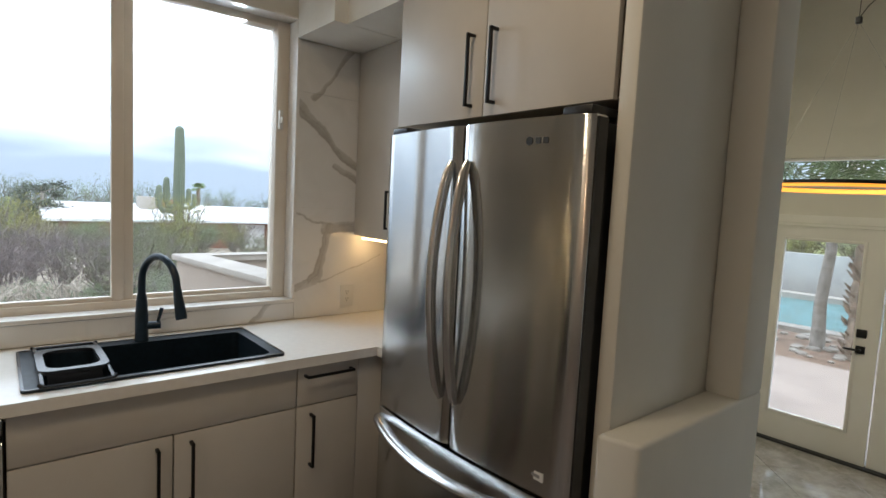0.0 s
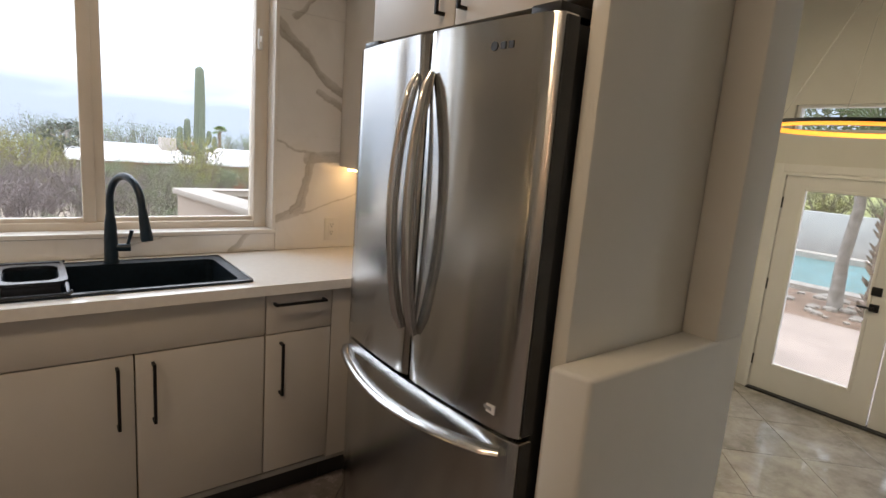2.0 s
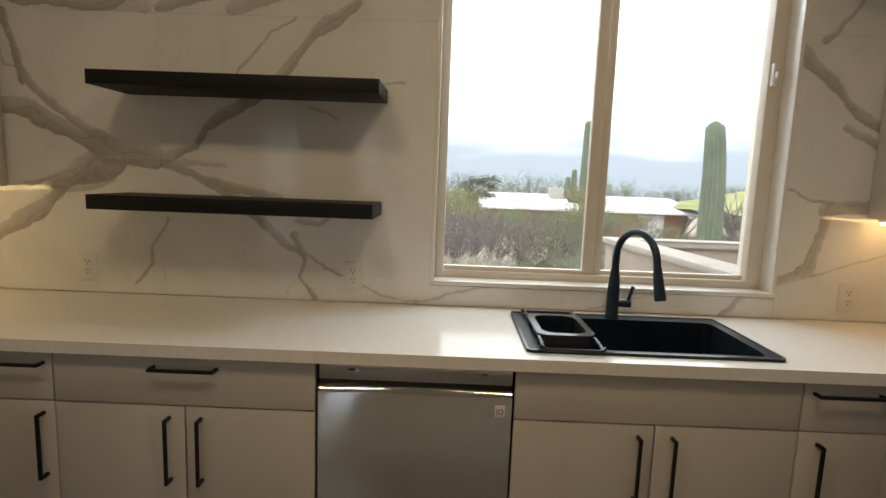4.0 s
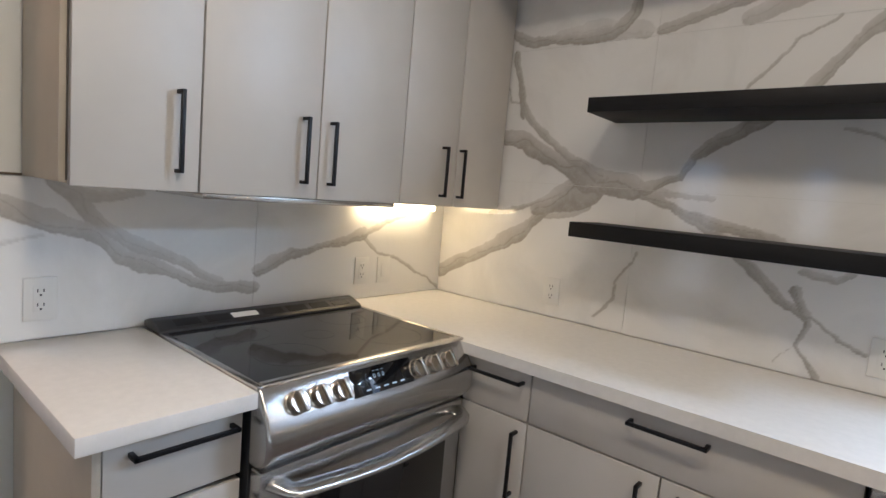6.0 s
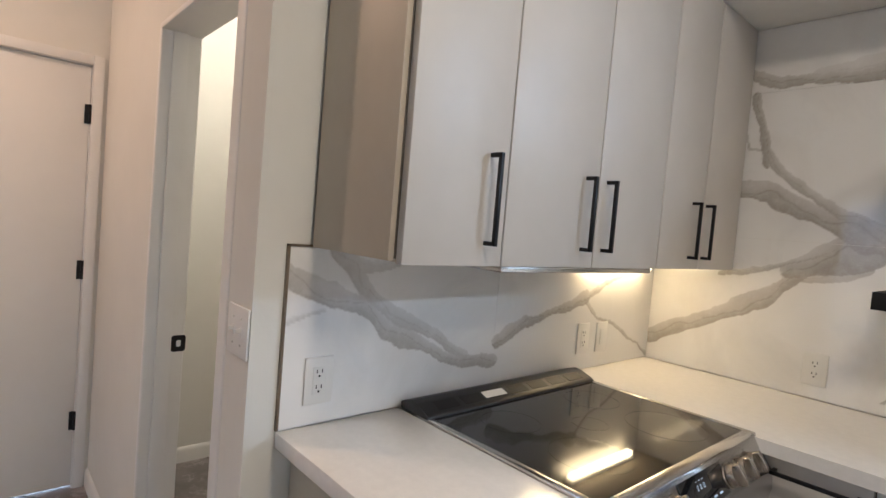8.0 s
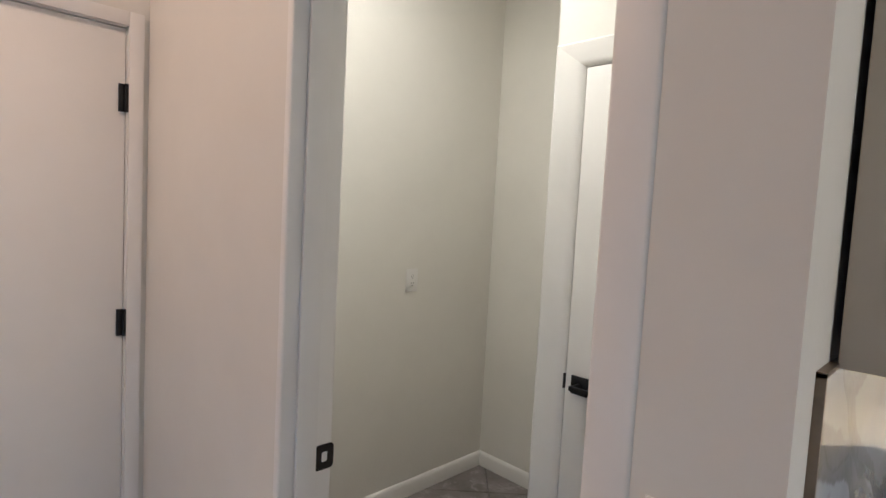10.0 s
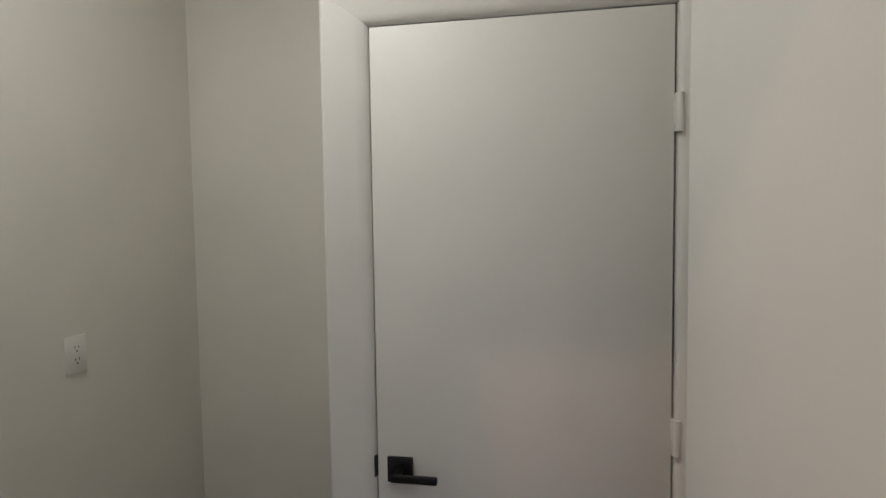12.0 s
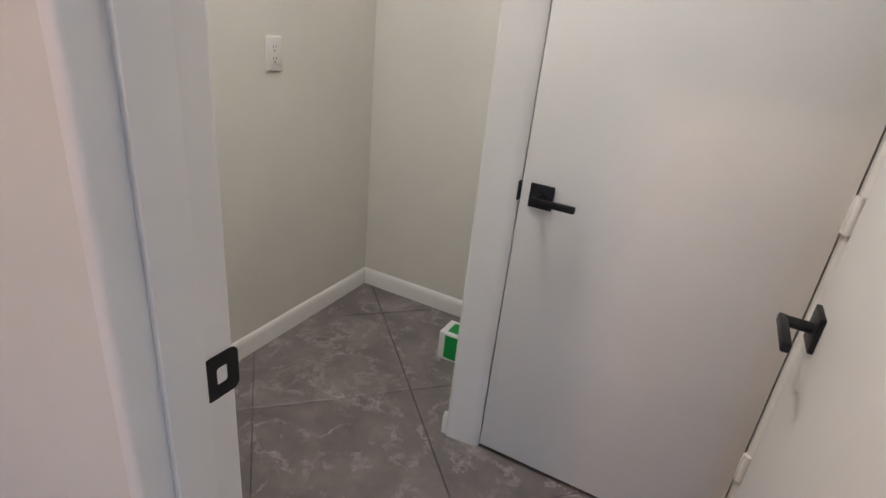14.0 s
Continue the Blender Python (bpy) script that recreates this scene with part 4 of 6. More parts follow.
# ---- outlets and switches ----
def wall_plate(name, place, normal, gangs, label, kind="outlet"):
    """A cover plate with duplex outlets or toggles, facing along a normal."""
    p = thing(name, place, label, kind)
    side = Vector((0, 0, 1)).cross(Vector(normal)).normalized()
    n = Vector(normal)
    turn = Matrix((side, Vector((0, 0, 1)), n)).transposed().to_4x4()
    m = Matrix.Translation(place) @ turn

    def local(bm):
        bmesh.ops.transform(bm, matrix=m, verts=bm.verts[:])
        return bm
    w = 0.038 + 0.023 * (len(gangs) - 1)
    part("plate", local(box(-w, w, -0.058, 0.058, 0.0006, 0.006, 0.002)), M_PLASTIC, p)
    for i, g in enumerate(gangs):
        u = (i - (len(gangs) - 1) / 2) * 0.046
        if g == "o":
            part("receptacle", local(box(u - 0.017, u + 0.017, -0.034, 0.034, 0.006, 0.0075, 0.001)), M_PLASTIC, p)
            slots = bmesh.new()
            for dz in (-0.019, 0.019):
                box(u - 0.008, u - 0.0055, dz + 0.000, dz + 0.009, 0.0074, 0.0079, 0, slots)
                box(u + 0.0055, u + 0.008, dz + 0.000, dz + 0.009, 0.0074, 0.0079, 0, slots)
                box(u - 0.0025, u + 0.0025, dz - 0.010, dz - 0.005, 0.0074, 0.0079, 0, slots)
            part("slots", local(slots), M_DARK, p, "dark slots")
        elif g == "r":
            part("rocker", local(box(u - 0.016, u + 0.016, -0.032, 0.032, 0.006, 0.009, 0.0015)), M_PLASTIC, p)
        else:
            tb = box(u - 0.005, u + 0.005, -0.012, 0.012, 0.006, 0.0075, 0.0005)
            box(u - 0.004, u + 0.004, 0.000, 0.009, 0.0075, 0.018, 0.001, tb)
            part("toggle", local(tb), M_PLASTIC, p)
            for v in (0.030, -0.030):
                part("screw", local(rod((u, v, 0.006), (u, v, 0.0072), 0.003, 8)), M_CHROME, p)


wall_plate("wall_outlet", (0.0, -1.628, 1.036), (1, 0, 0), "o", "white duplex outlet on the marble splashback")
wall_plate("wall_outlet", (0.0, -0.512, 1.050), (1, 0, 0), "o", "white duplex outlet on the marble splashback")
wall_plate("wall_switch", (0.0, -0.385, 1.048), (1, 0, 0), "r", "white rocker switch on the marble splashback", "switch")
wall_plate("wall_outlet", (0.632, 0.0, 1.034), (0, -1, 0), "o", "white duplex outlet on the marble tiles")
wall_plate("wall_outlet", (1.730, 0.0, 1.037), (0, -1, 0), "o", "white duplex outlet on the marble tiles")
wall_plate("wall_outlet", (3.750, 0.0, 1.025), (0, -1, 0), "o", "white duplex outlet on the marble tiles")
wall_plate("wall_switch", (-0.070, -1.800, 1.155), (0, -1, 0), "tt", "white double toggle switch plate beside the doorway", "switch")
wall_plate("wall_outlet", (-1.93, -0.570, 1.148), (1, 0, 0), "o", "white duplex outlet on the pantry wall")

# ---- dishwasher ----
dw = thing("dishwasher", (2.03, -0.3, 0), "brushed steel built-in dishwasher with a pocket handle", "dishwasher")
part("body", box(1.733, 2.330, -0.570, -0.02, 0.10, 0.882), M_DARK, dw)
part("control_strip", box(1.736, 2.327, -0.598, -0.572, 0.828, 0.884, 0.003), M_STEELH, dw)
part("pocket", box(1.742, 2.321, -0.590, -0.571, 0.808, 0.830), M_DARK, dw, "dark pocket handle slot")
dwd = part("door", prism([(-0.612, 0.115), (-0.575, 0.115), (-0.575, 0.806), (-0.590, 0.812), (-0.603, 0.806), (-0.612, 0.790)], "x", 1.736, 2.327), M_STEEL, dw)
part("badge", box(2.275, 2.307, -0.6135, -0.6115, 0.732, 0.772, 0.0005), M_PLASTIC, dwd, "small pale sticker")
ic = box(2.281, 2.284, -0.6142, -0.6134, 0.742, 0.760)
ring_rect((2.287, 2.301, 0.0, 0.018), (2.290, 2.298, 0.003, 0.015), 0.0, 0.0008, 0.006, 0.0035, ic)
for v in ic.verts:
    if v.co.y > -0.1:
        v.co = Vector((v.co.x, -0.6136 - v.co.z, 0.742 + v.co.y))
part("badge_print", ic, M_GREYPRINT, dwd, "dark printed mark")
part("mark", box(1.825, 1.845, -0.5988, -0.5978, 0.858, 0.864), M_DARK, dw, "small dark mark")
part("mark", box(2.235, 2.25, -0.5988, -0.5978, 0.857, 0.863), M_DARK, dw, "small dark mark")
part("toe_kick", box(1.733, 2.330, -0.550, -0.530, 0.0, 0.10), M_DARK, dw)

# ---- range ----
rg = thing("range", (0.32, -0.99, 0), "stainless steel slide-in electric range with a black glass top", "stove")
part("body", box(0.05, 0.600, -1.367, -0.613, 0.05, 0.905), M_SIDE, rg)
rim = box(0.048, 0.628, -1.371, -1.352, 0.900, 0.9225, 0.003)
box(0.048, 0.628, -0.628, -0.609, 0.900, 0.9225, 0.003, rim)
box(0.048, 0.075, -1.352, -0.628, 0.900, 0.9225, 0.002, rim)
box(0.598, 0.630, -1.352, -0.628, 0.900, 0.9235, 0.004, rim)
part("cooktop_trim", rim, M_CHROME, rg, "polished steel edge")
ct = part("cooktop", box(0.100, 0.606, -1.353, -0.627, 0.905, 0.9205), M_BLACKGLASS, rg, "black ceramic glass cooktop")
for cx, cy, r in ((0.22, -1.18, 0.08), (0.46, -1.17, 0.10), (0.22, -0.80, 0.085), (0.46, -0.80, 0.11), (0.34, -0.99, 0.05)):
    bm = bmesh.new()
    for k in range(40):
        t0, t1 = 2 * math.pi * k / 40, 2 * math.pi * (k + 1) / 40
        vs = [bm.verts.new((cx + q * math.cos(t), cy + q * math.sin(t), 0.9208)) for q, t in ((r, t0), (r, t1), (r - 0.0012, t1), (r - 0.0012, t0))]
        bm.faces.new(vs)
    part("burner_mark", bm, M_RINGMARK, ct, "thin grey burner ring")
vent = prism([(-0.014, 0.9165), (0.106, 0.9165), (0.1055, 0.926), (0.096, 0.932), (0.052, 0.9475), (0.028, 0.951), (-0.010, 0.938), (-0.014, 0.934)], "y", -1.371, -0.609)
bmesh.ops.bevel(vent, geom=vent.edges[:], offset=0.002, segments=2, profile=0.5, affect="EDGES")
vt = part("vent_trim", vent, M_DARK, rg, "black rear vent trim")
for i in range(7):
    y = -1.32 + i * 0.098
    part("vent_slot", prism([(0.058, 0.9444), (0.090, 0.9330), (0.090, 0.9350), (0.058, 0.9464)], "y", y, y + 0.078), M_BLACK, vt)
lab = prism([(0.060, 0.9454), (0.086, 0.9362), (0.086, 0.9370), (0.060, 0.9462)], "y", -1.135, -1.045)
part("vent_label", lab, M_PLASTIC, vt, "pale label strip")
panel = prism([(0.600, 0.728), (0.634, 0.728), (0.662, 0.738), (0.679, 0.760), (0.685, 0.790), (0.683, 0.815), (0.674, 0.838), (0.632, 0.915), (0.624, 0.922), (0.600, 0.9225)], "y", -1.371, -0.609)
ends = [e for e in panel.edges if abs(e.verts[0].co.y - e.verts[1].co.y) < 1e-6]
bmesh.ops.bevel(panel, geom=ends, offset=0.012, segments=4, profile=0.5, affect="EDGES")
cp = part("control_panel", panel, M_STEELH, rg, "sloped steel control panel", sharp=50)
# the slope's outward normal, and axes on it
slope = Vector((0.632 - 0.674, 0, 0.915 - 0.838)).normalized()
out = Vector((slope.z, 0, -slope.x))
turn_out = Matrix((slope.cross(out), slope, out)).transposed().to_4x4()
for y in (-1.284, -1.216, -1.150, -0.868, -0.797, -0.731):
    c = Vector((0.655, y, 0.873))
    k = part("knob", lathe([(0.030, 0.0), (0.030, 0.003), (0.027, 0.005), (0.0265, 0.020), (0.024, 0.024), (0.004, 0.024)], c, 28, turn_out), M_KNOB, cp, "champagne steel knob")
    blade = box(-0.0085, 0.0085, -0.0265, 0.0265, 0.022, 0.041, 0.0035, None, 3)
    for v in blade.verts:
        if v.co.z > 0.03:
            v.co.x *= 0.78
    bmesh.ops.rotate(blade, verts=blade.verts[:], cent=(0, 0, 0), matrix=Matrix.Rotation(radians(12), 3, "Z"))
    bmesh.ops.transform(blade, matrix=Matrix.Translation(c) @ turn_out, verts=blade.verts[:])
    part("grip", blade, M_KNOB, k, "pale polished grip")
    tick = box(-0.0012, 0.0012, 0.031, 0.037, 0.0002, 0.0010)
    bmesh.ops.transform(tick, matrix=Matrix.Translation(c) @ turn_out, verts=tick.verts[:])
    part("dial_mark", tick, M_GREYPRINT, cp)
scr = box(-0.036, 0.036, -0.112, 0.112, -0.002, 0.0022, 0.0008)
frame_m = Matrix.Translation((0.6535, -1.000, 0.8765)) @ Matrix((slope, Vector((0, 1, 0)), slope.cross(Vector((0, 1, 0))))).transposed().to_4x4()
if (frame_m.to_3x3() @ Vector((0, 0, 1))).dot(out) < 0:
    frame_m = frame_m @ Matrix.Diagonal((1, -1, -1, 1))
bmesh.ops.transform(scr, matrix=frame_m, verts=scr.verts[:])
ds = part("display", scr, M_BLACKGLASS, cp, "black glass display")
dig = bmesh.new()
for k, u in enumerate((-0.004, 0.012, 0.028, 0.044)):
    for a, b, c, d in ((0, 0.010, 0, 0.0016), (0, 0.010, 0.0085, 0.0101), (0, 0.0016, 0, 0.01), (0.0084, 0.010, 0, 0.01), (0, 0.010, 0.018, 0.0196)):
        if (k + int(a * 1000)) % 4 == 3:
            continue
        box(0.004 + c, 0.004 + d, u + a * 0.7, u + b * 0.7, 0.0024, 0.0027, 0, dig)
for i in range(5):
    mk = box(-0.026, -0.022, -0.075 + i * 0.032, -0.058 + i * 0.032, 0.0024, 0.0027)
    bmesh.ops.transform(mk, matrix=frame_m, verts=mk.verts[:])
    part("touch_mark", mk, M_SCREEN, ds, "dim touch mark")
bmesh.ops.transform(dig, matrix=frame_m, verts=dig.verts[:])
part("digits", dig, M_SCREEN, ds, "dim clock digits")
door = box(0.602, 0.652, -1.365, -0.615, 0.215, 0.722, 0.008)
rd = part("oven_door", door, M_STEELH, rg)
part("oven_window", box(0.6525, 0.656, -1.285, -0.695, 0.275, 0.610, 0.002), M_BLACKGLASS, rd, "black glass oven window")
hp = [(0.652, -1.335, 0.690), (0.690, -1.315, 0.684)]
for i in range(9):
    s = i / 8
    hp.append((0.700 + 0.020 * math.sin(math.pi * s), -1.300 + 0.620 * s, 0.678 - 0.012 * math.sin(math.pi * s)))
hp += [(0.690, -0.665, 0.684), (0.652, -0.645, 0.690)]
part("oven_handle", tube(hp, 0.027, 14, squash=0.55, up=(0, 0, 1)), M_STEELH, rd, "bowed steel handle")
part("drawer", box(0.602, 0.648, -1.365, -0.615, 0.060, 0.205, 0.006), M_STEELH, rg)
for x in (0.10, 0.54):
    for y in (-1.33, -0.65):
        part("foot", rod((x, y, -0.0095), (x, y, 0.052), 0.016, 12), M_DARK, rg)
rg.location += Vector((0.022, 0, 0.0105))

# ---- fridge ----
fg = thing("fridge", (3.75, -1.26, 0), "stainless steel french-door fridge with a bottom freezer drawer", "fridge")
part("cabinet", box(3.495, 4.085, -1.692, -0.838, 0.03, 1.762, 0.004), M_SIDE, fg, "dark grey fridge body")


def bowed_front(y0, y1, z0, z1, r=0.012):
    """A door skin whose face bulges gently towards the room, with rounded side edges."""
    pts, n = [], 22
    cy, span = -1.262, 0.445
    for i in range(n + 1):
        y = y0 + (y1 - y0) * i / n
        edge = min(y - y0, y1 - y)
        soft = 0.010 * max(0.0, 1 - edge / 0.020) ** 2
        pts.append((3.402 + 0.030 * ((y - cy) / span) ** 2 + soft, y))
    pts += [(3.485, y1), (3.485, y0)]
    bm = prism(pts, "z", z0, z1)
    caps = [e for e in bm.edges if abs(e.verts[0].co.z - e.verts[1].co.z) < 1e-6]
    bmesh.ops.bevel(bm, geom=caps, offset=0.004, segments=2, profile=0.5, affect="EDGES")
    return bm


left = part("fridge_door", bowed_front(-1.2575, -0.822, 0.778, 1.775), M_STEEL, fg)
right = part("fridge_door", bowed_front(-1.704, -1.2625, 0.778, 1.775), M_STEEL, fg)
drawer = part("freezer_drawer", bowed_front(-1.704, -0.822, 0.055, 0.766), M_STEEL, fg)
for parent, z0, z1 in ((right, 0.784, 1.769), (drawer, 0.061, 0.760)):
    part("edge_strip", box(3.448, 3.486, -1.7075, -1.7035, z0, z1), M_SIDE, parent, "dark grey door edge")
for parent, y, lean in ((left, -1.224, 0.006), (right, -1.302, -0.006)):
    pts = []
    for i in range(19):
        s = i / 18
        b = math.sin(math.pi * s)
        pts.append((3.396 - 0.054 * b ** 0.7, y + lean * (b - 0.55), 0.926 + 0.742 * s))
    part("handle", tube(pts, [0.010] + [0.0185] * 17 + [0.010], 12, squash=0.72, up=(0, 1, 0)), M_CHROME, parent, "bowed steel handle")
pts = []
for i in range(25):
    s = i / 24
    b = math.sin(math.pi * s)
    y = -0.848 - 0.815 * s
    pts.append((3.398 + 0.030 * ((y + 1.262) / 0.445) ** 2 - 0.060 * b ** 0.6, y, 0.730 - 0.020 * b))
part("handle", tube(pts, [0.021] + [0.024] * 23 + [0.021], 16, squash=0.55, up=(0, 0, 1)), M_CHROME, drawer, "wide bowed steel handle")
for y0, y1 in ((-1.690, -1.600), (-0.925, -0.835)):
    part("hinge_cover", box(3.44, 3.58, y0, y1, 1.7755, 1.800, 0.006), M_DARK, fg, "black hinge cover")
logo = lathe([(0.011, 0), (0.011, 0.0012), (0.008, 0.0012), (0.008, 0.0004)], (3.4115, -1.520, 1.715), 20, Matrix.Rotation(radians(-90), 4, "Y"))
for i in range(2):
    bar = box(3.4125 + 0.0025 * i, 3.4145 + 0.0025 * i, -1.556 - i * 0.024, -1.540 - i * 0.024, 1.707, 1.723)
    bmesh.ops.translate(bar, verts=bar.verts[:], vec=(0, 0, 0))
    me_tmp = bpy.data.meshes.new("tmp")
    bar.to_mesh(me_tmp)
    bar.free()
    logo.from_mesh(me_tmp)
part("logo", logo, M_SIDE, right, "small embossed maker's mark as plain shapes")
stick = box(3.4195, 3.4225, -1.632, -1.545, 0.816, 0.840, 0.0005)
part("badge", stick, M_PLASTIC, right, "small energy badge with an unreadable line")
part("badge_print", box(3.4187, 3.4194, -1.622, -1.565, 0.824, 0.833), M_GREYPRINT, right)


# ---- doors ----
def lever(parent, place, normal, along, mat=None):
    """A square rose and a flat lever: normal points out of the door, along is the lever's way."""
    n, a = Vector(normal), Vector(along)
    up = Vector((0, 0, 1))
    m = Matrix.Translation(place) @ Matrix((a, up, a.cross(up))).transposed().to_4x4()
    if (m.to_3x3() @ Vector((0, 0, 1))).dot(n) < 0:
        m = Matrix.Translation(place) @ Matrix((a, -up, n)).transposed().to_4x4()

    def local(bm):
        bmesh.ops.transform(bm, matrix=m, verts=bm.verts[:])
        return bm
    r = part("rose", local(box(-0.033, 0.033, -0.033, 0.033, 0.0, 0.009, 0.002)), mat or M_BLACK, parent, "square matt black rose")
    lv = rod((0, 0, 0.009), (0, 0, 0.050), 0.010, 14)
    box(-0.011, 0.105, -0.009, 0.009, 0.046, 0.060, 0.003, lv)
    part("lever", local(lv), mat or M_BLACK, r, "matt black lever")


hall_door = thing("door_1", (-1.907, -2.27, 0), "white flush hall door, closed, with black hinges", "door", "", "structure")
hd = part("leaf", box(-1.955, -1.914, -2.688, -1.868, 0.012, 2.040, 0.002), M_DOOR, hall_door)
lever(hd, (-1.914, -2.668, 0.915), (1, 0, 0), (0, 1, 0))
fr = box(-2.03, -1.9085, -1.866, -1.846, 0, 2.054)
box(-2.03, -1.9085, -2.699, -2.690, 0, 2.054, 0, fr)
box(-2.03, -1.9085, -2.699, -1.846, 2.043, 2.0545, 0, fr)
part("frame", fr, M_TRIM, hall_door)
cas = box(-1.9068, -1.893, -1.862, -1.818, 0, 2.092, 0.003)
box(-1.9068, -1.893, -2.740, -2.694, 0, 2.092, 0.003, cas)
box(-1.9068, -1.893, -2.694, -1.862, 2.046, 2.092, 0.003, cas)
part("casing", cas, M_TRIM, hall_door)
for z in (1.817, 1.075, 0.337):
    hg = rod((-1.901, -1.866, z - 0.045), (-1.901, -1.866, z + 0.045), 0.007, 10)
    box(-1.9138, -1.9070, -1.888, -1.867, z - 0.045, z + 0.045, 0.001, hg)
    part("hinge", hg, M_BLACK, hd, "black butt hinge")
hook = thing("door_hook", (-1.913, -2.328, 1.76), "small white double coat hook stuck on the door", "hook")
hb = tube([(-1.911, -2.365, 1.760), (-1.896, -2.352, 1.752), (-1.893, -2.340, 1.772), (-1.898, -2.328, 1.758), (-1.893, -2.316, 1.772), (-1.896, -2.304, 1.752), (-1.911, -2.291, 1.760)], 0.0045, 8)
box(-1.9138, -1.906, -2.350, -2.306, 1.752, 1.776, 0.003, hb)
part("hook_bar", hb, M_PLASTIC, hook, "bent pale wire")

jamb = thing("door_2", (-0.55, -1.76, 0), "white pantry door standing open inwards, black lever", "door", "", "structure")
jb = box(-0.955, -0.931, -1.803, -1.668, 0, 2.035, 0.006, None, 3)
box(-0.209, -0.150, -1.803, -1.668, 0, 2.035, 0.006, jb, 3)
box(-0.955, -0.150, -1.803, -1.668, 2.030, 2.050, 0.004, jb)
box(-0.931, -0.921, -1.765, -1.715, 0, 2.030, 0.001, jb)
box(-0.219, -0.209, -1.765, -1.715, 0, 2.030, 0.001, jb)
part("frame", jb, M_TRIM, jamb)
st = ring_rect((-0.024, 0.026, -0.030, 0.030), (-0.006, 0.010, -0.012, 0.012), 0.0, 0.0016, 0.010, 0.004)
bmesh.ops.transform(st, matrix=Matrix.Translation((-0.9305, -1.690, 0.922)) @ Matrix.Rotation(radians(90), 4, "Y") @ Matrix.Rotation(radians(90), 4, "Z"), verts=st.verts[:])
part("strike_plate", st, M_BLACK, jamb, "black strike plate")
ang = Matrix.Translation((-0.212, -1.670, 0)) @ Matrix.Rotation(radians(LEAF_TURN), 4, "Z")
lf = box(-0.044, -0.004, 0.006, 0.675, 0.012, 2.022, 0.0015)
bmesh.ops.transform(lf, matrix=ang, verts=lf.verts[:])
leaf = part("leaf", lf, M_DOOR, jamb)
leaf_n = (ang.to_3x3() @ Vector((-1, 0, 0)))
leaf_a = (ang.to_3x3() @ Vector((0, -1, 0)))
lever(leaf, ang @ Vector((-0.044, 0.622, 0.915)), leaf_n, leaf_a)
for z in (0.337, 1.086, 1.80):
    plate = prism([(-0.030, -0.045), (-0.037, -0.042), (-0.040, -0.035), (-0.040, 0.035), (-0.037, 0.042), (-0.030, 0.045), (0.004, 0.045), (0.004, -0.045)], "y", 0.0022, 0.0055)
    rod((0.006, 0.000, -0.047), (0.006, 0.000, 0.047), 0.0075, 12, plate)
    for u, v in ((-0.030, 0.030), (-0.014, 0.0), (-0.030, -0.030)):
        rod((u, 0.0024, v), (u, 0.0014, v), 0.004, 10, plate)
    bmesh.ops.transform(plate, matrix=ang @ Matrix.Translation((0, 0, z)), verts=plate.verts[:])
    part("hinge", plate, M_BLACK, leaf, "black hinge with rounded leaf")

closet = thing("door_3", (-0.565, -0.69, 0), "white flush closet door, closed, with a black lever", "door", "", "structure")
cl = part("leaf", box(-0.922, -0.208, -0.693, -0.655, 0.016, 2.026, 0.002), M_DOOR, closet)
lever(cl, (-0.862, -0.693, 0.915), (0, -1, 0), (1, 0, 0))
ld = box(-0.931, -0.9255, -0.697, -0.672, 0.89, 0.945, 0.001)
part("latch_plate", ld, M_DARK, closet)
fr3 = box(-0.930, -0.9265, -0.689, -0.58, 0, 2.033)
box(-0.2035, -0.200, -0.689, -0.58, 0, 2.033, 0, fr3)
box(-0.930, -0.200, -0.689, -0.58, 2.0305, 2.0345, 0, fr3)
part("frame", fr3, M_TRIM, closet)
prof = [(0.0, 0.0), (0.010, -0.008), (0.030, -0.013), (0.080, -0.016), (0.110, -0.018), (0.118, -0.012), (0.118, 0.0)]
cz = bmesh.new()
prism([(-0.928 - u, -0.6905 + v) for u, v in prof], "z", 0.0, 2.033, cz)
hc = prism([(2.031 + u * 0.75, v) for u, v in prof], "x", 0, 1)
for v in hc.verts:
    x, a, b = v.co
    reach = (a - 2.031)
    v.co = Vector(((-0.928 - reach * 1.33) if x < 0.5 else -0.165, -0.6905 + b, a))
tmp = bpy.data.meshes.new("tmp")
hc.to_mesh(tmp)
hc.free()
cz.from_mesh(tmp)
for v in cz.verts:
    if abs(v.co.z - 2.033) < 1e-4 and v.co.x < -0.929:
        v.co.z = 2.033 + (-0.928 - v.co.x) * 0.75
prism([(-0.200 + u * 0.3, -0.6905 + v) for u, v in prof], "z", 0.0, 2.033, cz)
part("casing", cz, M_TRIM, closet, "moulded white casing")
for z in (0.33, 1.036, 1.785):
    hg = rod((-0.198, -0.702, z - 0.043), (-0.198, -0.702, z + 0.043), 0.008, 10)
    box(-0.210, -0.194, -0.700, -0.690, z - 0.043, z + 0.043, 0.001, hg)
    part("hinge", hg, M_TRIM, cl, "hinge painted over white")

carton = thing("carton", (-1.17, -0.26, 0.0), "small white and green carton standing on the floor in the alcove", "box")
part("carton_body", box(-1.290, -1.12, -0.32, -0.21, 0.001, 0.128, 0.002), M_CARD, carton)
gp = box(-1.262, -1.135, -0.3212, -0.3198, 0.012, 0.120)
box(-1.262, -1.135, -0.30, -0.23, 0.1278, 0.1292, 0, gp)
part("carton_print", gp, M_GREEN, carton, "green printed panel")

# ---- living room ----
frame_l = thing("door_frame", (7.91, -1.46, LOW), "white frame round the glazed double doors", "door frame", "", "structure")
ff = box(7.885, 8.08, -0.560, -0.530, LOW, 1.528)
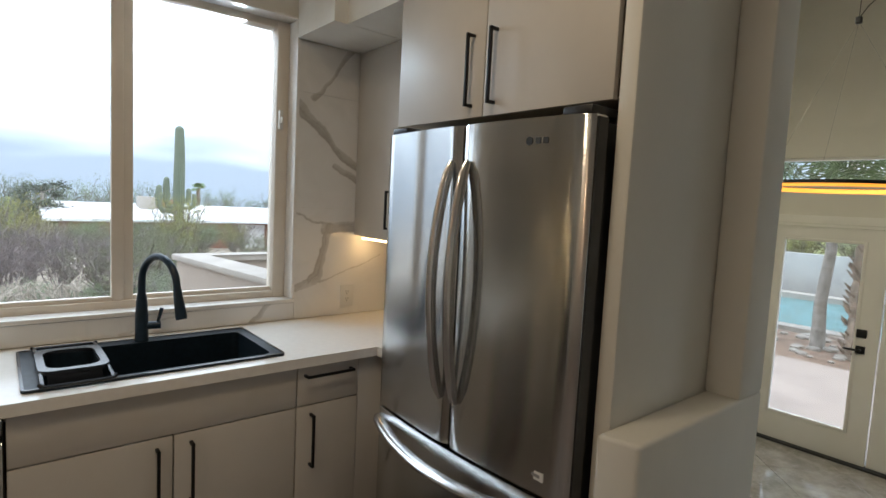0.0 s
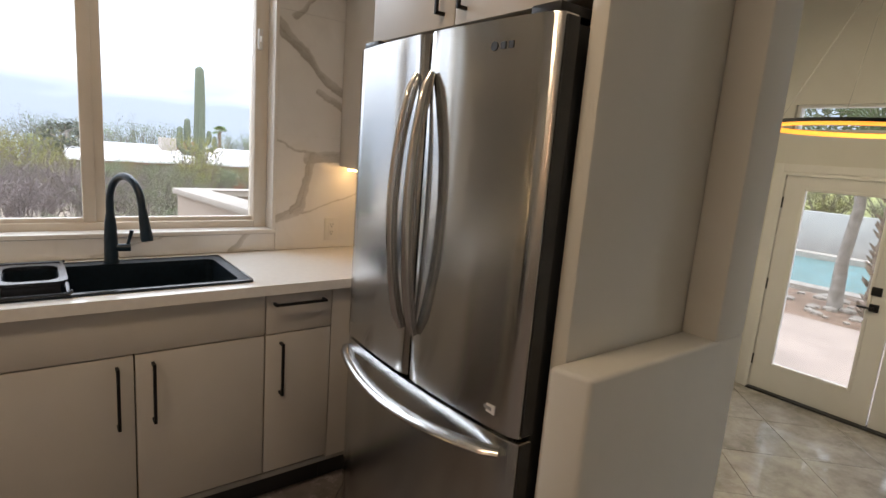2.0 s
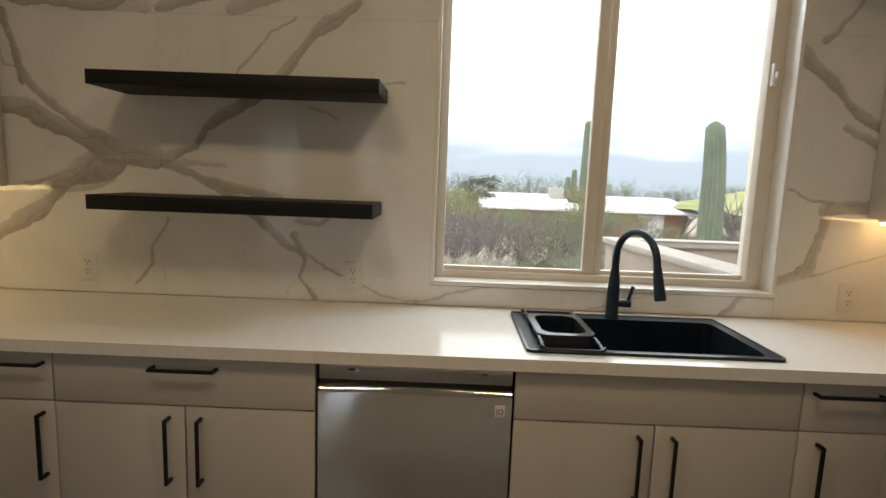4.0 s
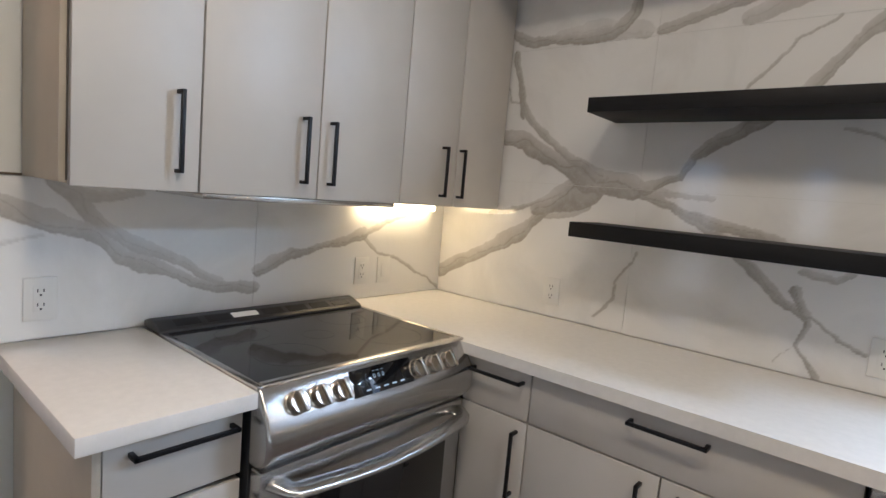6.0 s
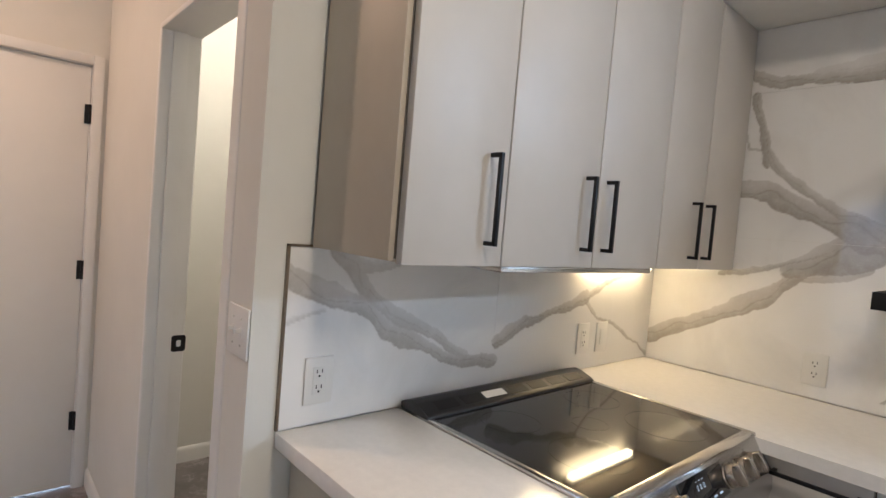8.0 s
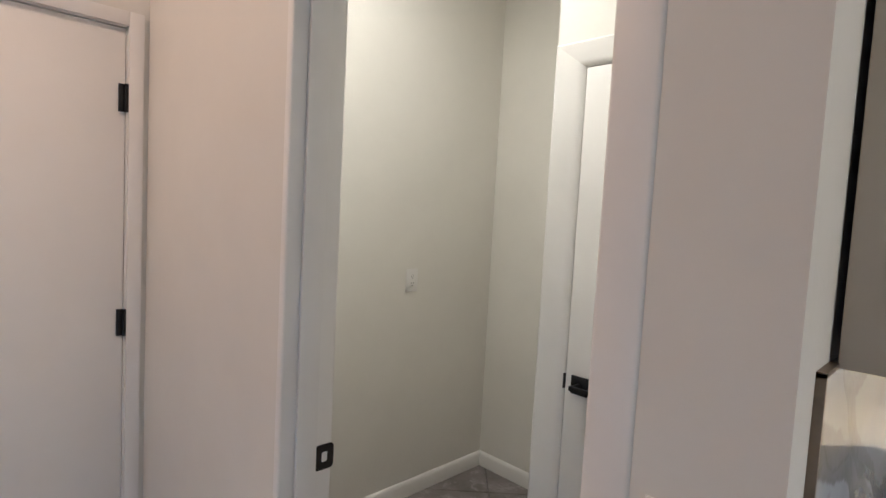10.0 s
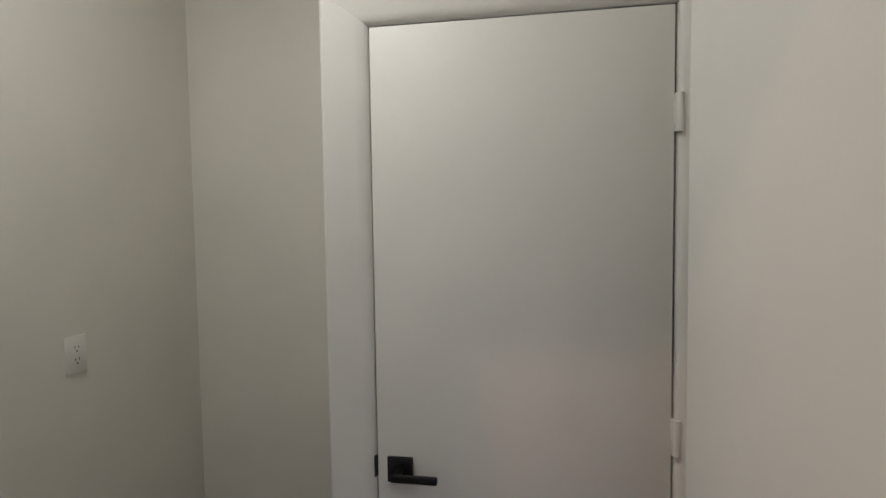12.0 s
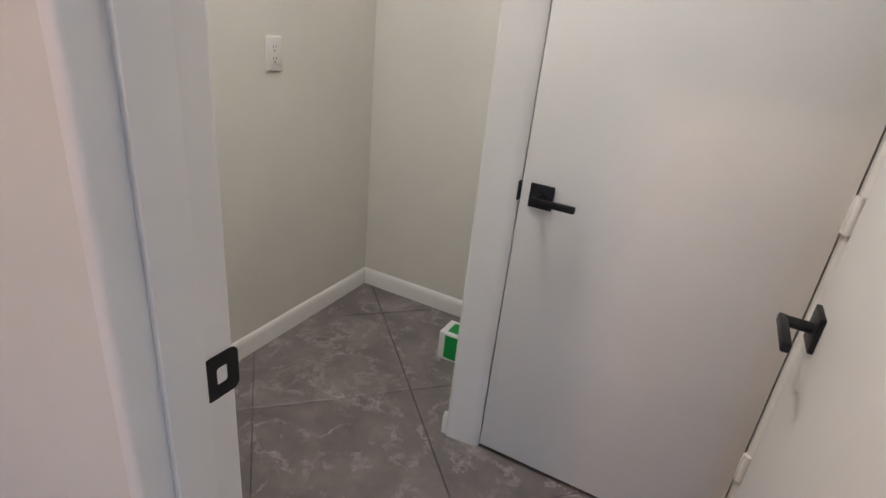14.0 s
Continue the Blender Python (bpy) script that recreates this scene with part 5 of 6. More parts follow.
box(7.885, 8.08, -2.460, -2.430, LOW, 1.528, 0, ff)
box(7.885, 8.08, -2.430, -0.560, 1.502, 1.5285, 0, ff)
box(7.892, 7.909, -0.530, -0.455, LOW, 1.60, 0.003, ff)
box(7.892, 7.909, -2.535, -2.460, LOW, 1.60, 0.003, ff)
box(7.892, 7.909, -2.460, -0.530, 1.53, 1.60, 0.003, ff)
part("jamb", ff, M_TRIM, frame_l)
sill = box(7.86, 8.08, -2.430, -0.560, LOW + 0.0005, LOW + 0.018, 0.004)
part("threshold", sill, M_DARK, frame_l, "dark threshold")


def glazed_door(y0, y1, hinge_at, bolt):
    d = thing("glazed_door", (7.93, (y0 + y1) / 2, LOW), "white full-lite patio door with black hardware, closed", "door", "patio doors")
    z0, z1, x0, x1 = LOW + 0.020, 1.500, 7.915, 7.960
    g0, g1, gz0, gz1 = y0 + 0.165, y1 - 0.165, LOW + 0.285, 1.375
    bm = wall_with_holes("x", x0, x1, y0, y1, z0, z1, [(g0, g1, gz0, gz1)])
    leaf = part("leaf", bm, M_DOOR, d)
    bead = box(7.906, 7.916, g0 - 0.022, g0 + 0.004, gz0 - 0.022, gz1 + 0.022, 0.003)
    box(7.906, 7.916, g1 - 0.004, g1 + 0.022, gz0 - 0.022, gz1 + 0.022, 0.003, bead)
    box(7.906, 7.916, g0 + 0.004, g1 - 0.004, gz0 - 0.022, gz0 + 0.004, 0.003, bead)
    box(7.906, 7.916, g0 + 0.004, g1 - 0.004, gz1 - 0.004, gz1 + 0.022, 0.003, bead)
    part("glazing_bead", bead, M_TRIM, leaf)
    p = part("pane", box(7.935, 7.940, g0, g1, gz0, gz1), M_GLASS, leaf, "clear door glass")
    p.visible_shadow = False
    for z in (1.256, 0.502, -0.233):
        h = rod((7.903, hinge_at, z - 0.05), (7.903, hinge_at, z + 0.05), 0.009, 10)
        part("hinge", h, M_BLACK, leaf, "black hinge")
    if bolt:
        part("deadbolt", box(7.895, 7.914, -1.405, -1.335, 0.590, 0.660, 0.004), M_BLACK, leaf, "square black deadbolt")
        lever(leaf, (7.914, -1.372, 0.485), (-1, 0, 0), (0, 1, 0))
    return d


glazed_door(-1.488, -0.563, -0.560, True)
glazed_door(-2.427, -1.500, -2.430, False)
tr = thing("window_2", (7.95, -2.0, 1.88), "long low transom window above the patio doors", "window", "", "structure")
tf = box(7.93, 8.02, -3.59, -0.54, 1.882, 1.902)
box(7.93, 8.02, -3.59, -0.54, 2.088, 2.108, 0, tf)
box(7.93, 8.02, -0.565, -0.54, 1.902, 2.088, 0, tf)
box(7.93, 8.02, -3.59, -3.565, 1.902, 2.088, 0, tf)
part("window_frame", tf, M_TRIM, tr)
pn = part("pane", box(7.97, 7.975, -3.565, -0.565, 1.902, 2.088), M_GLASS, tr)
pn.visible_shadow = False
for name, x0, x1, z0, z1, bars, label in (("window_3", -0.56, 0.0, 0.35, 2.12, (0.95, 1.55), "white framed tall glazed panel in the south wall"), ("window_5", 0.78, 1.16, 1.1, 2.06, (1.58,), "small white framed window in the south wall")):
    pane_thing = thing(name, ((x0 + x1) / 2, -5.4, z0), label, "window", "", "structure")
    sf = box(x0, x0 + 0.04, -5.44, -5.36, z0, z1)
    box(x1 - 0.04, x1, -5.44, -5.36, z0, z1, 0, sf)
    box(x0 + 0.04, x1 - 0.04, -5.44, -5.36, z0, z0 + 0.04, 0, sf)
    box(x0 + 0.04, x1 - 0.04, -5.44, -5.36, z1 - 0.04, z1, 0, sf)
    for z in bars:
        box(x0 + 0.04, x1 - 0.04, -5.435, -5.365, z - 0.02, z + 0.02, 0, sf)
    part("window_frame", sf, M_TRIM, pane_thing)
    pw = part("pane", box(x0 + 0.04, x1 - 0.04, -5.405, -5.40, z0 + 0.04, z1 - 0.04), M_GLASS, pane_thing)
    pw.visible_shadow = False
# glazing of the added opening, out of view
slide = thing("window_unseen", (7.95, -4.1, LOW), "unseen white framed glazed opening, added to let daylight into the living room", "window", "", "structure")
sf = box(7.93, 8.02, -4.90, -4.84, LOW, 1.75)
box(7.93, 8.02, -3.36, -3.30, LOW, 1.75, 0, sf)
box(7.93, 8.02, -4.84, -3.36, LOW, LOW + 0.06, 0, sf)
box(7.93, 8.02, -4.84, -3.36, 1.69, 1.75, 0, sf)
part("window_frame", sf, M_TRIM, slide)
pw = part("pane", box(7.97, 7.975, -4.84, -3.36, LOW + 0.06, 1.69), M_GLASS, slide)
pw.visible_shadow = False

PX, PY, PZ, PR = 5.82, -1.62, 1.735, 0.445
pend = thing("ring_pendant", (PX, PY, PZ), "thin black ring pendant with an amber-lit inner band, hung on wires", "pendant lamp")
NSEG = 72


def ring(r0, r1, z0, z1):
    bm = bmesh.new()
    prof = [(r0, z0), (r1, z0), (r1, z1), (r0, z1)]
    rings = [[bm.verts.new((PX + r * math.cos(2 * math.pi * k / NSEG), PY + r * math.sin(2 * math.pi * k / NSEG), PZ + z)) for r, z in prof] for k in range(NSEG)]
    for k in range(NSEG):
        a, b = rings[k], rings[(k + 1) % NSEG]
        for i in range(4):
            bm.faces.new((a[i], a[(i + 1) % 4], b[(i + 1) % 4], b[i]))
    return bm


part("ring", ring(PR - 0.008, PR, -0.004, 0.013), M_BLACK, pend, "black metal ring")
part("light_band", ring(PR - 0.028, PR - 0.0082, -0.015, 0.009), M_RING, pend, "glowing amber band")
part("lower_edge", ring(PR - 0.038, PR - 0.0285, -0.018, -0.010), M_RING, pend)
for k in range(3):
    t = 2 * math.pi * k / 3 + 2.6
    e = (PX + PR * math.cos(t), PY + PR * math.sin(t), PZ + 0.025)
    part("wire", rod(e, (PX, PY, 2.60), 0.0008, 6), M_GREYPRINT, pend)
part("gripper", box(PX - 0.014, PX + 0.014, PY - 0.014, PY + 0.014, 2.59, 2.625, 0.004), M_BLACK, pend)
part("cord", tube([(PX, PY, 2.62), (PX + 0.02, PY - 0.03, 2.68), (PX + 0.03, PY - 0.09, 2.74), (PX, PY - 0.06, 2.80), (PX, PY - 0.05, 2.828)], 0.003, 6), M_DARK, pend)
part("stem", rod((PX, PY, 2.62), (PX, PY, FLAT - 0.02), 0.002, 6), M_DARK, pend)
part("canopy", lathe([(0.060, 0.0), (0.065, 0.004), (0.065, 0.028), (0.02, 0.0285)], (PX, PY, FLAT - 0.029), 28), M_BLACK, pend, "round black canopy")

# assumed fixtures, out of view, one at each ceiling lamp
for x, y, CZ in ((1.4, -1.75, CEIL), (2.6, -1.55, CEIL), (-1.2, -2.9, CEIL), (-1.25, -1.22, CEIL), (5.2, -0.9, FLAT)):
    cl_ = thing("ceiling_light", (x, y, CZ), "round white recessed ceiling light, unseen and assumed", "ceiling light", "recessed lights")
    part("trim_ring", lathe([(0.105, -0.004), (0.108, 0.0), (0.085, 0.0), (0.083, -0.004)], (x, y, CZ - 0.002), 28), M_TRIM, cl_)
    part("diffuser", lathe([(0.082, 0.0), (0.082, 0.003), (0.01, 0.003)], (x, y, CZ - 0.008), 28), M_DISC, cl_, "glowing diffuser")

# ---- outdoors ----
def ground_z(x, y):
    """The desert falls away to the north; the patio side is level."""
    if y < 0.4:
        return LOW - 0.05
    return -0.55 - 0.055 * (y - 0.4) + 0.12 * noise.noise((x * 0.21, y * 0.21, 4.0)) * min(1, (y - 0.4) / 3)


gb = bmesh.new()
xs = [-900, -300, -120, -60] + [-40 + 2.0 * i for i in range(56)] + [90, 150, 300, 900]
ys = [-900, -200, -60, -20, -6, 0.0, 0.4] + [1.4 + 1.6 * i for i in range(40)] + [75, 90, 120, 200, 400, 900]
grid = []
for y in ys:
    row = []
    for x in xs:
        z = ground_z(x, min(y, 64))
        row.append(gb.verts.new((x, y, z - 0.06 - 0.05 * max(0, y - 64))))
    grid.append(row)
for j in range(len(ys) - 1):
    for i in range(len(xs) - 1):
        inside = xs[i] >= -2.1 and xs[i + 1] <= 8.1 and ys[j] >= -5.6 and ys[j + 1] <= 0.2
        if not inside:
            gb.faces.new((grid[j][i], grid[j][i + 1], grid[j + 1][i + 1], grid[j + 1][i]))
solid("ground", gb, M_DIRT, "pale desert soil falling away behind the house", "ground", sharp=180)
solid("wall_outer", box(-2.2, 4.4, 0.2, 0.26, -0.9, 1.02), M_STUCCO, "tan stucco outer wall below the window", "wall")

court = thing("garden_wall", (4.2, 2.0, -0.6), "tan stucco garden wall with a pale cap", "garden wall")
part("wall_run", prism([(3.90, 0.27), (4.11, 0.27), (3.79, 2.66), (3.59, 2.82)], "z", -0.9, 0.90), M_STUCCO, court)
part("wall_run", box(3.80, 12.0, 2.68, 2.82, -0.9, 0.90), M_STUCCO, court)
capb = prism([(3.87, 0.27), (4.15, 0.27), (3.82, 2.66), (12.0, 2.66), (12.0, 2.86), (3.55, 2.86)], "z", 0.90, 0.955)
bmesh.ops.bevel(capb, geom=capb.edges[:], offset=0.012, segments=2, profile=0.5, affect="EDGES")
part("cap", capb, M_CAP, court, "pale rounded cap")


def ribbed(points, radii, ribs, bm=None):
    """A fluted cactus stem along the points."""
    bm = bm or bmesh.new()
    n = ribs * 4
    rings, side = [], None
    points = [Vector(p) for p in points]
    for i, p in enumerate(points):
        d = (points[min(i + 1, len(points) - 1)] - points[max(i - 1, 0)]).normalized()
        if side is None:
            side = d.cross(Vector((0.3, 1, 0.1))).normalized()
        side = (side - d * side.dot(d)).normalized()
        other = d.cross(side)
        rings.append([bm.verts.new(p + radii[i] * (1 - 0.16 * (0.5 + 0.5 * math.cos(ribs * 2 * math.pi * k / n))) * (math.cos(2 * math.pi * k / n) * side + math.sin(2 * math.pi * k / n) * other)) for k in range(n)])
    for a, b in zip(rings, rings[1:]):
        for k in range(n):
            bm.faces.new((a[k], a[(k + 1) % n], b[(k + 1) % n], b[k]))
    bm.faces.new(rings[0])
    bm.faces.new(list(reversed(rings[-1])))
    return bm


def saguaro(x, y, top, r, arms, label, lean=0.0):
    z0 = ground_z(x, y) - 0.15
    s = thing("saguaro", (x, y, z0), label, "cactus", "saguaros")
    n = 14
    pts = [(x + lean * i / n + 0.015 * math.sin(i * 0.7), y, z0 + (top - z0) * i / n) for i in range(n + 1)]
    prof = [0.72 + 0.36 * min(1, i / 6) - 0.25 * max(0, (i - 7) / 7) ** 2 for i in range(n + 1)]
    pts += [(pts[-1][0], y, top + r * 0.35), (pts[-1][0], y, top + r * 0.6)]
    prof += [0.55, 0.12]
    part("stem", ribbed(pts, [r * p for p in prof], 16), M_SAG, s)
    for az, reach, zc, zt, ra in arms:
        dx, dy = math.cos(az), math.sin(az)
        path = [(x, y, zc), (x + dx * r * 0.9, y + dy * r * 0.9, zc), (x + dx * reach * 0.8, y + dy * reach * 0.8, zc + 0.05), (x + dx * reach, y + dy * reach, zc + 0.25 * (zt - zc)), (x + dx * reach * 1.02, y + dy * reach * 1.02, zc + 0.7 * (zt - zc)), (x + dx * reach, y + dy * reach, zt), (x + dx * reach, y + dy * reach, zt + ra * 0.5)]
        part("arm", ribbed(path, [ra * 0.7, ra * 0.8, ra * 0.95, ra, ra, ra * 0.8, ra * 0.2], 12), M_SAG, s)


saguaro(12.57, 40.0, 5.95, 0.36, ((2.9, 0.82, 0.35, 2.35, 0.23), (3.05, 1.30, 0.0, 1.75, 0.23), (6.05, 0.62, 0.75, 1.62, 0.19), (5.9, 1.0, 0.25, 1.25, 0.17)), "tall grey-green saguaro with several short arms")
saguaro(6.33, 6.3, 2.36, 0.17, (), "stout single-stemmed grey-green saguaro behind the garden wall", -0.17)
saguaro(2.72, 27.0, 0.80, 0.22, (), "small far saguaro among yellow shrubs")


def shrub_mesh(name, seed, twigs, leaves, height, spread, leaf, droop=0.2, branchy=2, thick=0.012):
    """Twig and leaf meshes of a bush of about unit width: forked twigs, and many small leaf blades in loose clumps."""
    rnd = random.Random(seed)
    tb = bmesh.new()
    tips = []
    for i in range(twigs):
        az = rnd.uniform(0, 2 * math.pi)
        lean = rnd.uniform(0.1, 1.0) * spread
        p = Vector((rnd.uniform(-0.06, 0.06), rnd.uniform(-0.06, 0.06), 0))
        pts = [p.copy()]
        d = Vector((math.cos(az) * lean, math.sin(az) * lean, height)) / 4
        for k in range(4):
            p = p + d * rnd.uniform(0.75, 1.2) + Vector((rnd.gauss(0, 0.04), rnd.gauss(0, 0.04), rnd.gauss(0, 0.03) - droop * 0.02 * k))
            pts.append(p.copy())
        tube(pts, [thick, thick * 0.8, thick * 0.6, thick * 0.45, thick * 0.25], 4, tb)
        tips += pts[2:]
        for b in range(branchy):
            q = pts[rnd.choice((1, 2, 3))]
            e = q + Vector((rnd.gauss(0, 0.16), rnd.gauss(0, 0.16), rnd.uniform(0.02, 0.22)))
            mid = (q + e) / 2 + Vector((rnd.gauss(0, 0.03), rnd.gauss(0, 0.03), 0.02))
            tube([q, mid, e], [thick * 0.5, thick * 0.4, thick * 0.2], 3, tb)
            tips += [mid, e]
    verts, faces = [], []
    for i in range(leaves):
        c = rnd.choice(tips) + Vector((rnd.gauss(0, 0.05), rnd.gauss(0, 0.05), rnd.gauss(0, 0.045)))
        a = Vector((rnd.gauss(0, 1), rnd.gauss(0, 1), rnd.gauss(0, 1) + 0.4)).normalized()
        b = a.cross(Vector((rnd.gauss(0, 1), rnd.gauss(0, 1), rnd.gauss(0, 1)))).normalized()
        l, w = leaf * rnd.uniform(0.7, 1.4), leaf * rnd.uniform(0.3, 0.5)
        k = len(verts)
        verts += [c - a * l, c + b * w, c + a * l, c - b * w]
        faces.append((k, k + 1, k + 2, k + 3))
    lm = bpy.data.meshes.new(name + "_leaves")
    lm.from_pydata(verts, [], faces)
    return mesh_of(name + "_twigs", tb, M_TWIG), lm


def shrub(kind, x, y, size, tall, label, leaf_mat, twig_mat=None, name="shrub", category="shrub", group="desert shrubs"):
    tm, lm = kind
    z = ground_z(x, y) - 0.08
    s = thing(name, (x, y, z), label, category, group)
    for nm, me, mat in (("twigs", tm, twig_mat or M_TWIG), ("foliage", lm, leaf_mat)):
        o = new(nm, me)
        if len(me.materials) == 0:
            me.materials.append(mat)
        o.material_slots[0].link = "OBJECT"
        o.material_slots[0].material = mat
        o.parent = s
    s.scale = (size, size, tall)
    s.rotation_euler = (0, 0, (x * 7.3 + y * 3.1) % 6.28)
    return s


BUSH_A = shrub_mesh("bush_a", 1, 30, 3800, 0.75, 0.75, 0.013)
BUSH_B = shrub_mesh("bush_b", 2, 44, 900, 0.85, 0.85, 0.010, branchy=6)
BUSH_C = shrub_mesh("bush_c", 3, 34, 4800, 0.8, 0.6, 0.015)
BUSH_D = shrub_mesh("bush_d", 4, 30, 5200, 0.55, 0.8, 0.021)
CHOLLA = shrub_mesh("cholla", 5, 20, 900, 0.75, 0.7, 0.014, branchy=6, thick=0.026)
rnd = random.Random(11)
for i in range(20):
    x, y = 0.4 + 0.36 * i + rnd.uniform(-0.25, 0.25), (8.2, 10.4, 9.2, 11.6)[i % 4] + rnd.uniform(-0.4, 0.4)
    shrub(BUSH_D, x, y, rnd.uniform(0.9, 1.25), rnd.uniform(0.75, 1.1), "low sage-green brittlebush on pale soil", M_LEAF1)
for x, y in ((2.2, 9.0), (3.3, 9.9), (1.5, 10.2), (4.5, 10.6), (0.6, 9.4), (2.7, 11.2)):
    shrub(CHOLLA, x, y, rnd.uniform(0.8, 1.05), rnd.uniform(1.0, 1.3), "pale spiny cholla cactus", M_PALETWIG, M_PALETWIG, "cholla", "cactus", "chollas")
for x, y in ((1.1, 12.4), (2.4, 13.4), (3.6, 14.6), (0.0, 13.2), (1.5, 15.2), (4.6, 15.6), (3.0, 16.6), (0.2, 16.4), (2.2, 18.2)):
    shrub(BUSH_B, x, y, rnd.uniform(1.3, 1.8), rnd.uniform(1.6, 2.2), "leafless grey-brown desert shrub", M_TWIG)
for x, y in ((4.4, 10.6), (-0.6, 11.4), (5.4, 13.4), (-1.6, 13.8), (6.3, 16.0), (-0.8, 17.5), (2.0, 18.0), (5.0, 18.4), (-2.2, 19.5), (7.2, 19.6), (8.9, 21.6), (6.3, 22.4), (1.2, 20.5), (10.8, 20.6), (12.6, 22.6), (14.6, 22.0), (4.2, 23.5)):
    shrub(BUSH_A, x, y, rnd.uniform(1.5, 2.1), rnd.uniform(1.7, 2.3), "olive-green creosote bush on pale soil", M_LEAF2)
for x, y in ((-1.2, 21.6), (0.6, 23.0), (2.3, 22.4), (-3.0, 23.6), (3.6, 26.2), (7.9, 20.4), (-0.6, 26.2), (1.9, 27.4)):
    shrub(BUSH_C, x, y, rnd.uniform(1.9, 2.6), rnd.uniform(2.6, 3.5), "yellow-green palo verde shrub", M_LEAF3)
for x, y in ((9.6, 10.2), (8.6, 8.9)):
    shrub(BUSH_B, x, y, rnd.uniform(1.5, 1.9), rnd.uniform(2.2, 2.7), "bare grey mesquite bush behind the garden wall", M_LEAF1)
for x, y in ((7.1, 7.0), (8.3, 6.4), (5.6, 9.0), (6.1, 11.2), (4.7, 8.3)):
    shrub(BUSH_A, x, y, 1.2, 1.3, "green shrub behind the garden wall", M_LEAF1)
for i in range(26):
    shrub(BUSH_C if i % 2 else BUSH_A, -14 + 1.9 * i + rnd.uniform(-0.6, 0.6), 52 + rnd.uniform(-3, 4), rnd.uniform(2.8, 3.8), rnd.uniform(5.0, 6.3), "far grey-green desert tree", M_LEAF1, None, "desert_tree", "tree", "far trees")

for i in range(13):
    kind, leaf = ((BUSH_B, M_TWIG), (BUSH_A, M_LEAF2), (BUSH_D, M_LEAF1), (BUSH_C, M_LEAF3))[i % 4]
    shrub(kind, 4.6 + 0.93 * i + rnd.uniform(-0.3, 0.3), 36.5 + rnd.uniform(-2.0, 2.0), rnd.uniform(1.7, 2.3), rnd.uniform(1.9, 2.4) if kind is not BUSH_D else 3.0, "tangled desert shrub in front of the neighbour's house", leaf)
shrub(BUSH_C, 11.0, 35.0, 1.7, 1.9, "yellow-green shrub at the foot of the tall saguaro", M_LEAF3)


def pine(x, y, top):
    z0 = ground_z(x, y) - 0.3
    s = thing("pine_tree", (x, y, z0), "dark far pine with an uneven crown", "tree")
    part("trunk", tube([(x, y, z0), (x + 0.2, y, (z0 + top) / 2), (x, y, top - 0.6)], [0.25, 0.18, 0.06], 8), M_BARK, s)
    r2 = random.Random(5)
    verts, faces, limbs = [], [], bmesh.new()
    for i in range(15):
        cz = top - r2.uniform(0.2, 2.6)
        c = Vector((x + r2.gauss(0, 0.9), y + r2.gauss(0, 0.6), cz))
        tube([(x + 0.1, y, cz - 0.5), c], [0.05, 0.02], 4, limbs)
        for k in range(110):
            p = c + Vector((r2.gauss(0, 0.32), r2.gauss(0, 0.32), r2.gauss(0, 0.17)))
            a = Vector((r2.gauss(0, 1), r2.gauss(0, 1), r2.gauss(0, 0.6))).normalized() * 0.16
            b = a.cross(Vector((r2.gauss(0, 1), r2.gauss(0, 1), 1))).normalized() * 0.06
            n = len(verts)
            verts += [p - a, p + b, p + a, p - b]
            faces.append((n, n + 1, n + 2, n + 3))
    part("limbs", limbs, M_BARK, s)
    me = bpy.data.meshes.new("crown")
    me.from_pydata([v - Vector((x, y, z0)) for v in verts], [], faces)
    me.materials.append(M_LEAF4)
    cr = new("crown", me)
    cr.parent = s


pine(4.75, 45.0, 1.9)

house = thing("neighbour_house", (16, 42, -2.9), "low brick house with a white roof and pale garage door", "house")
HB = 41.5
part("wall", wall_with_holes("y", HB, HB + 0.3, 5.5, 21.2, -3.4, -0.72, [(17.4, 19.6, -3.0, -1.0), (9.0, 10.4, -2.2, -1.1), (12.5, 13.8, -2.2, -1.1)]), M_BRICK, house, "red brick wall")
rf = prism([(HB - 0.9, -0.86), (HB - 0.9, -0.70), (HB + 6, 0.28), (HB + 12, -0.70), (HB + 12, -0.86)], "x", 4.6, 22.2)
part("roof", rf, M_ROOF, house, "white coated low-pitched roof")
part("garage_door", box(17.4, 19.6, HB + 0.06, HB + 0.12, -3.0, -1.0, 0.01), M_GARAGE, house)
for a, b in ((9.0, 10.4), (12.5, 13.8)):
    part("window", box(a, b, HB + 0.1, HB + 0.16, -2.2, -1.1), M_DARK, house)
part("chimney", box(10.95, 12.05, HB + 3.5, HB + 5.0, -0.3, 0.92, 0.03), M_CAP, house, "pale rooftop cooler box")
part("parapet", box(12.08, 13.6, HB + 4.0, HB + 5.5, -0.3, 0.70, 0.03), M_BRICK, house, "red-brown roof parapet")

# patio side
PZ0 = LOW - 0.04
solid("patio", box(8.08, 11.7, -9.0, 6.0, PZ0 - 0.12, PZ0), M_CONCRETE, "pale concrete patio slab", "pavement")
solid("bed_soil", prism([(11.7, -0.9), (12.6, -1.3), (14.0, -0.2), (14.3, 6.0), (11.7, 6.0)], "z", PZ0 - 0.2, PZ0 - 0.02), M_BED, "bare red-brown planting bed beside the pool", "ground")
solid("patio_far", prism([(11.7, -9.0), (15.0, -9.0), (15.0, -0.6), (14.3, 0.4), (14.0, -0.2), (12.6, -1.3), (11.7, -0.9)], "z", PZ0 - 0.12, PZ0 - 0.003), M_CONCRETE, "pale concrete pool deck", "pavement")
rocks = bmesh.new()
r3 = random.Random(8)
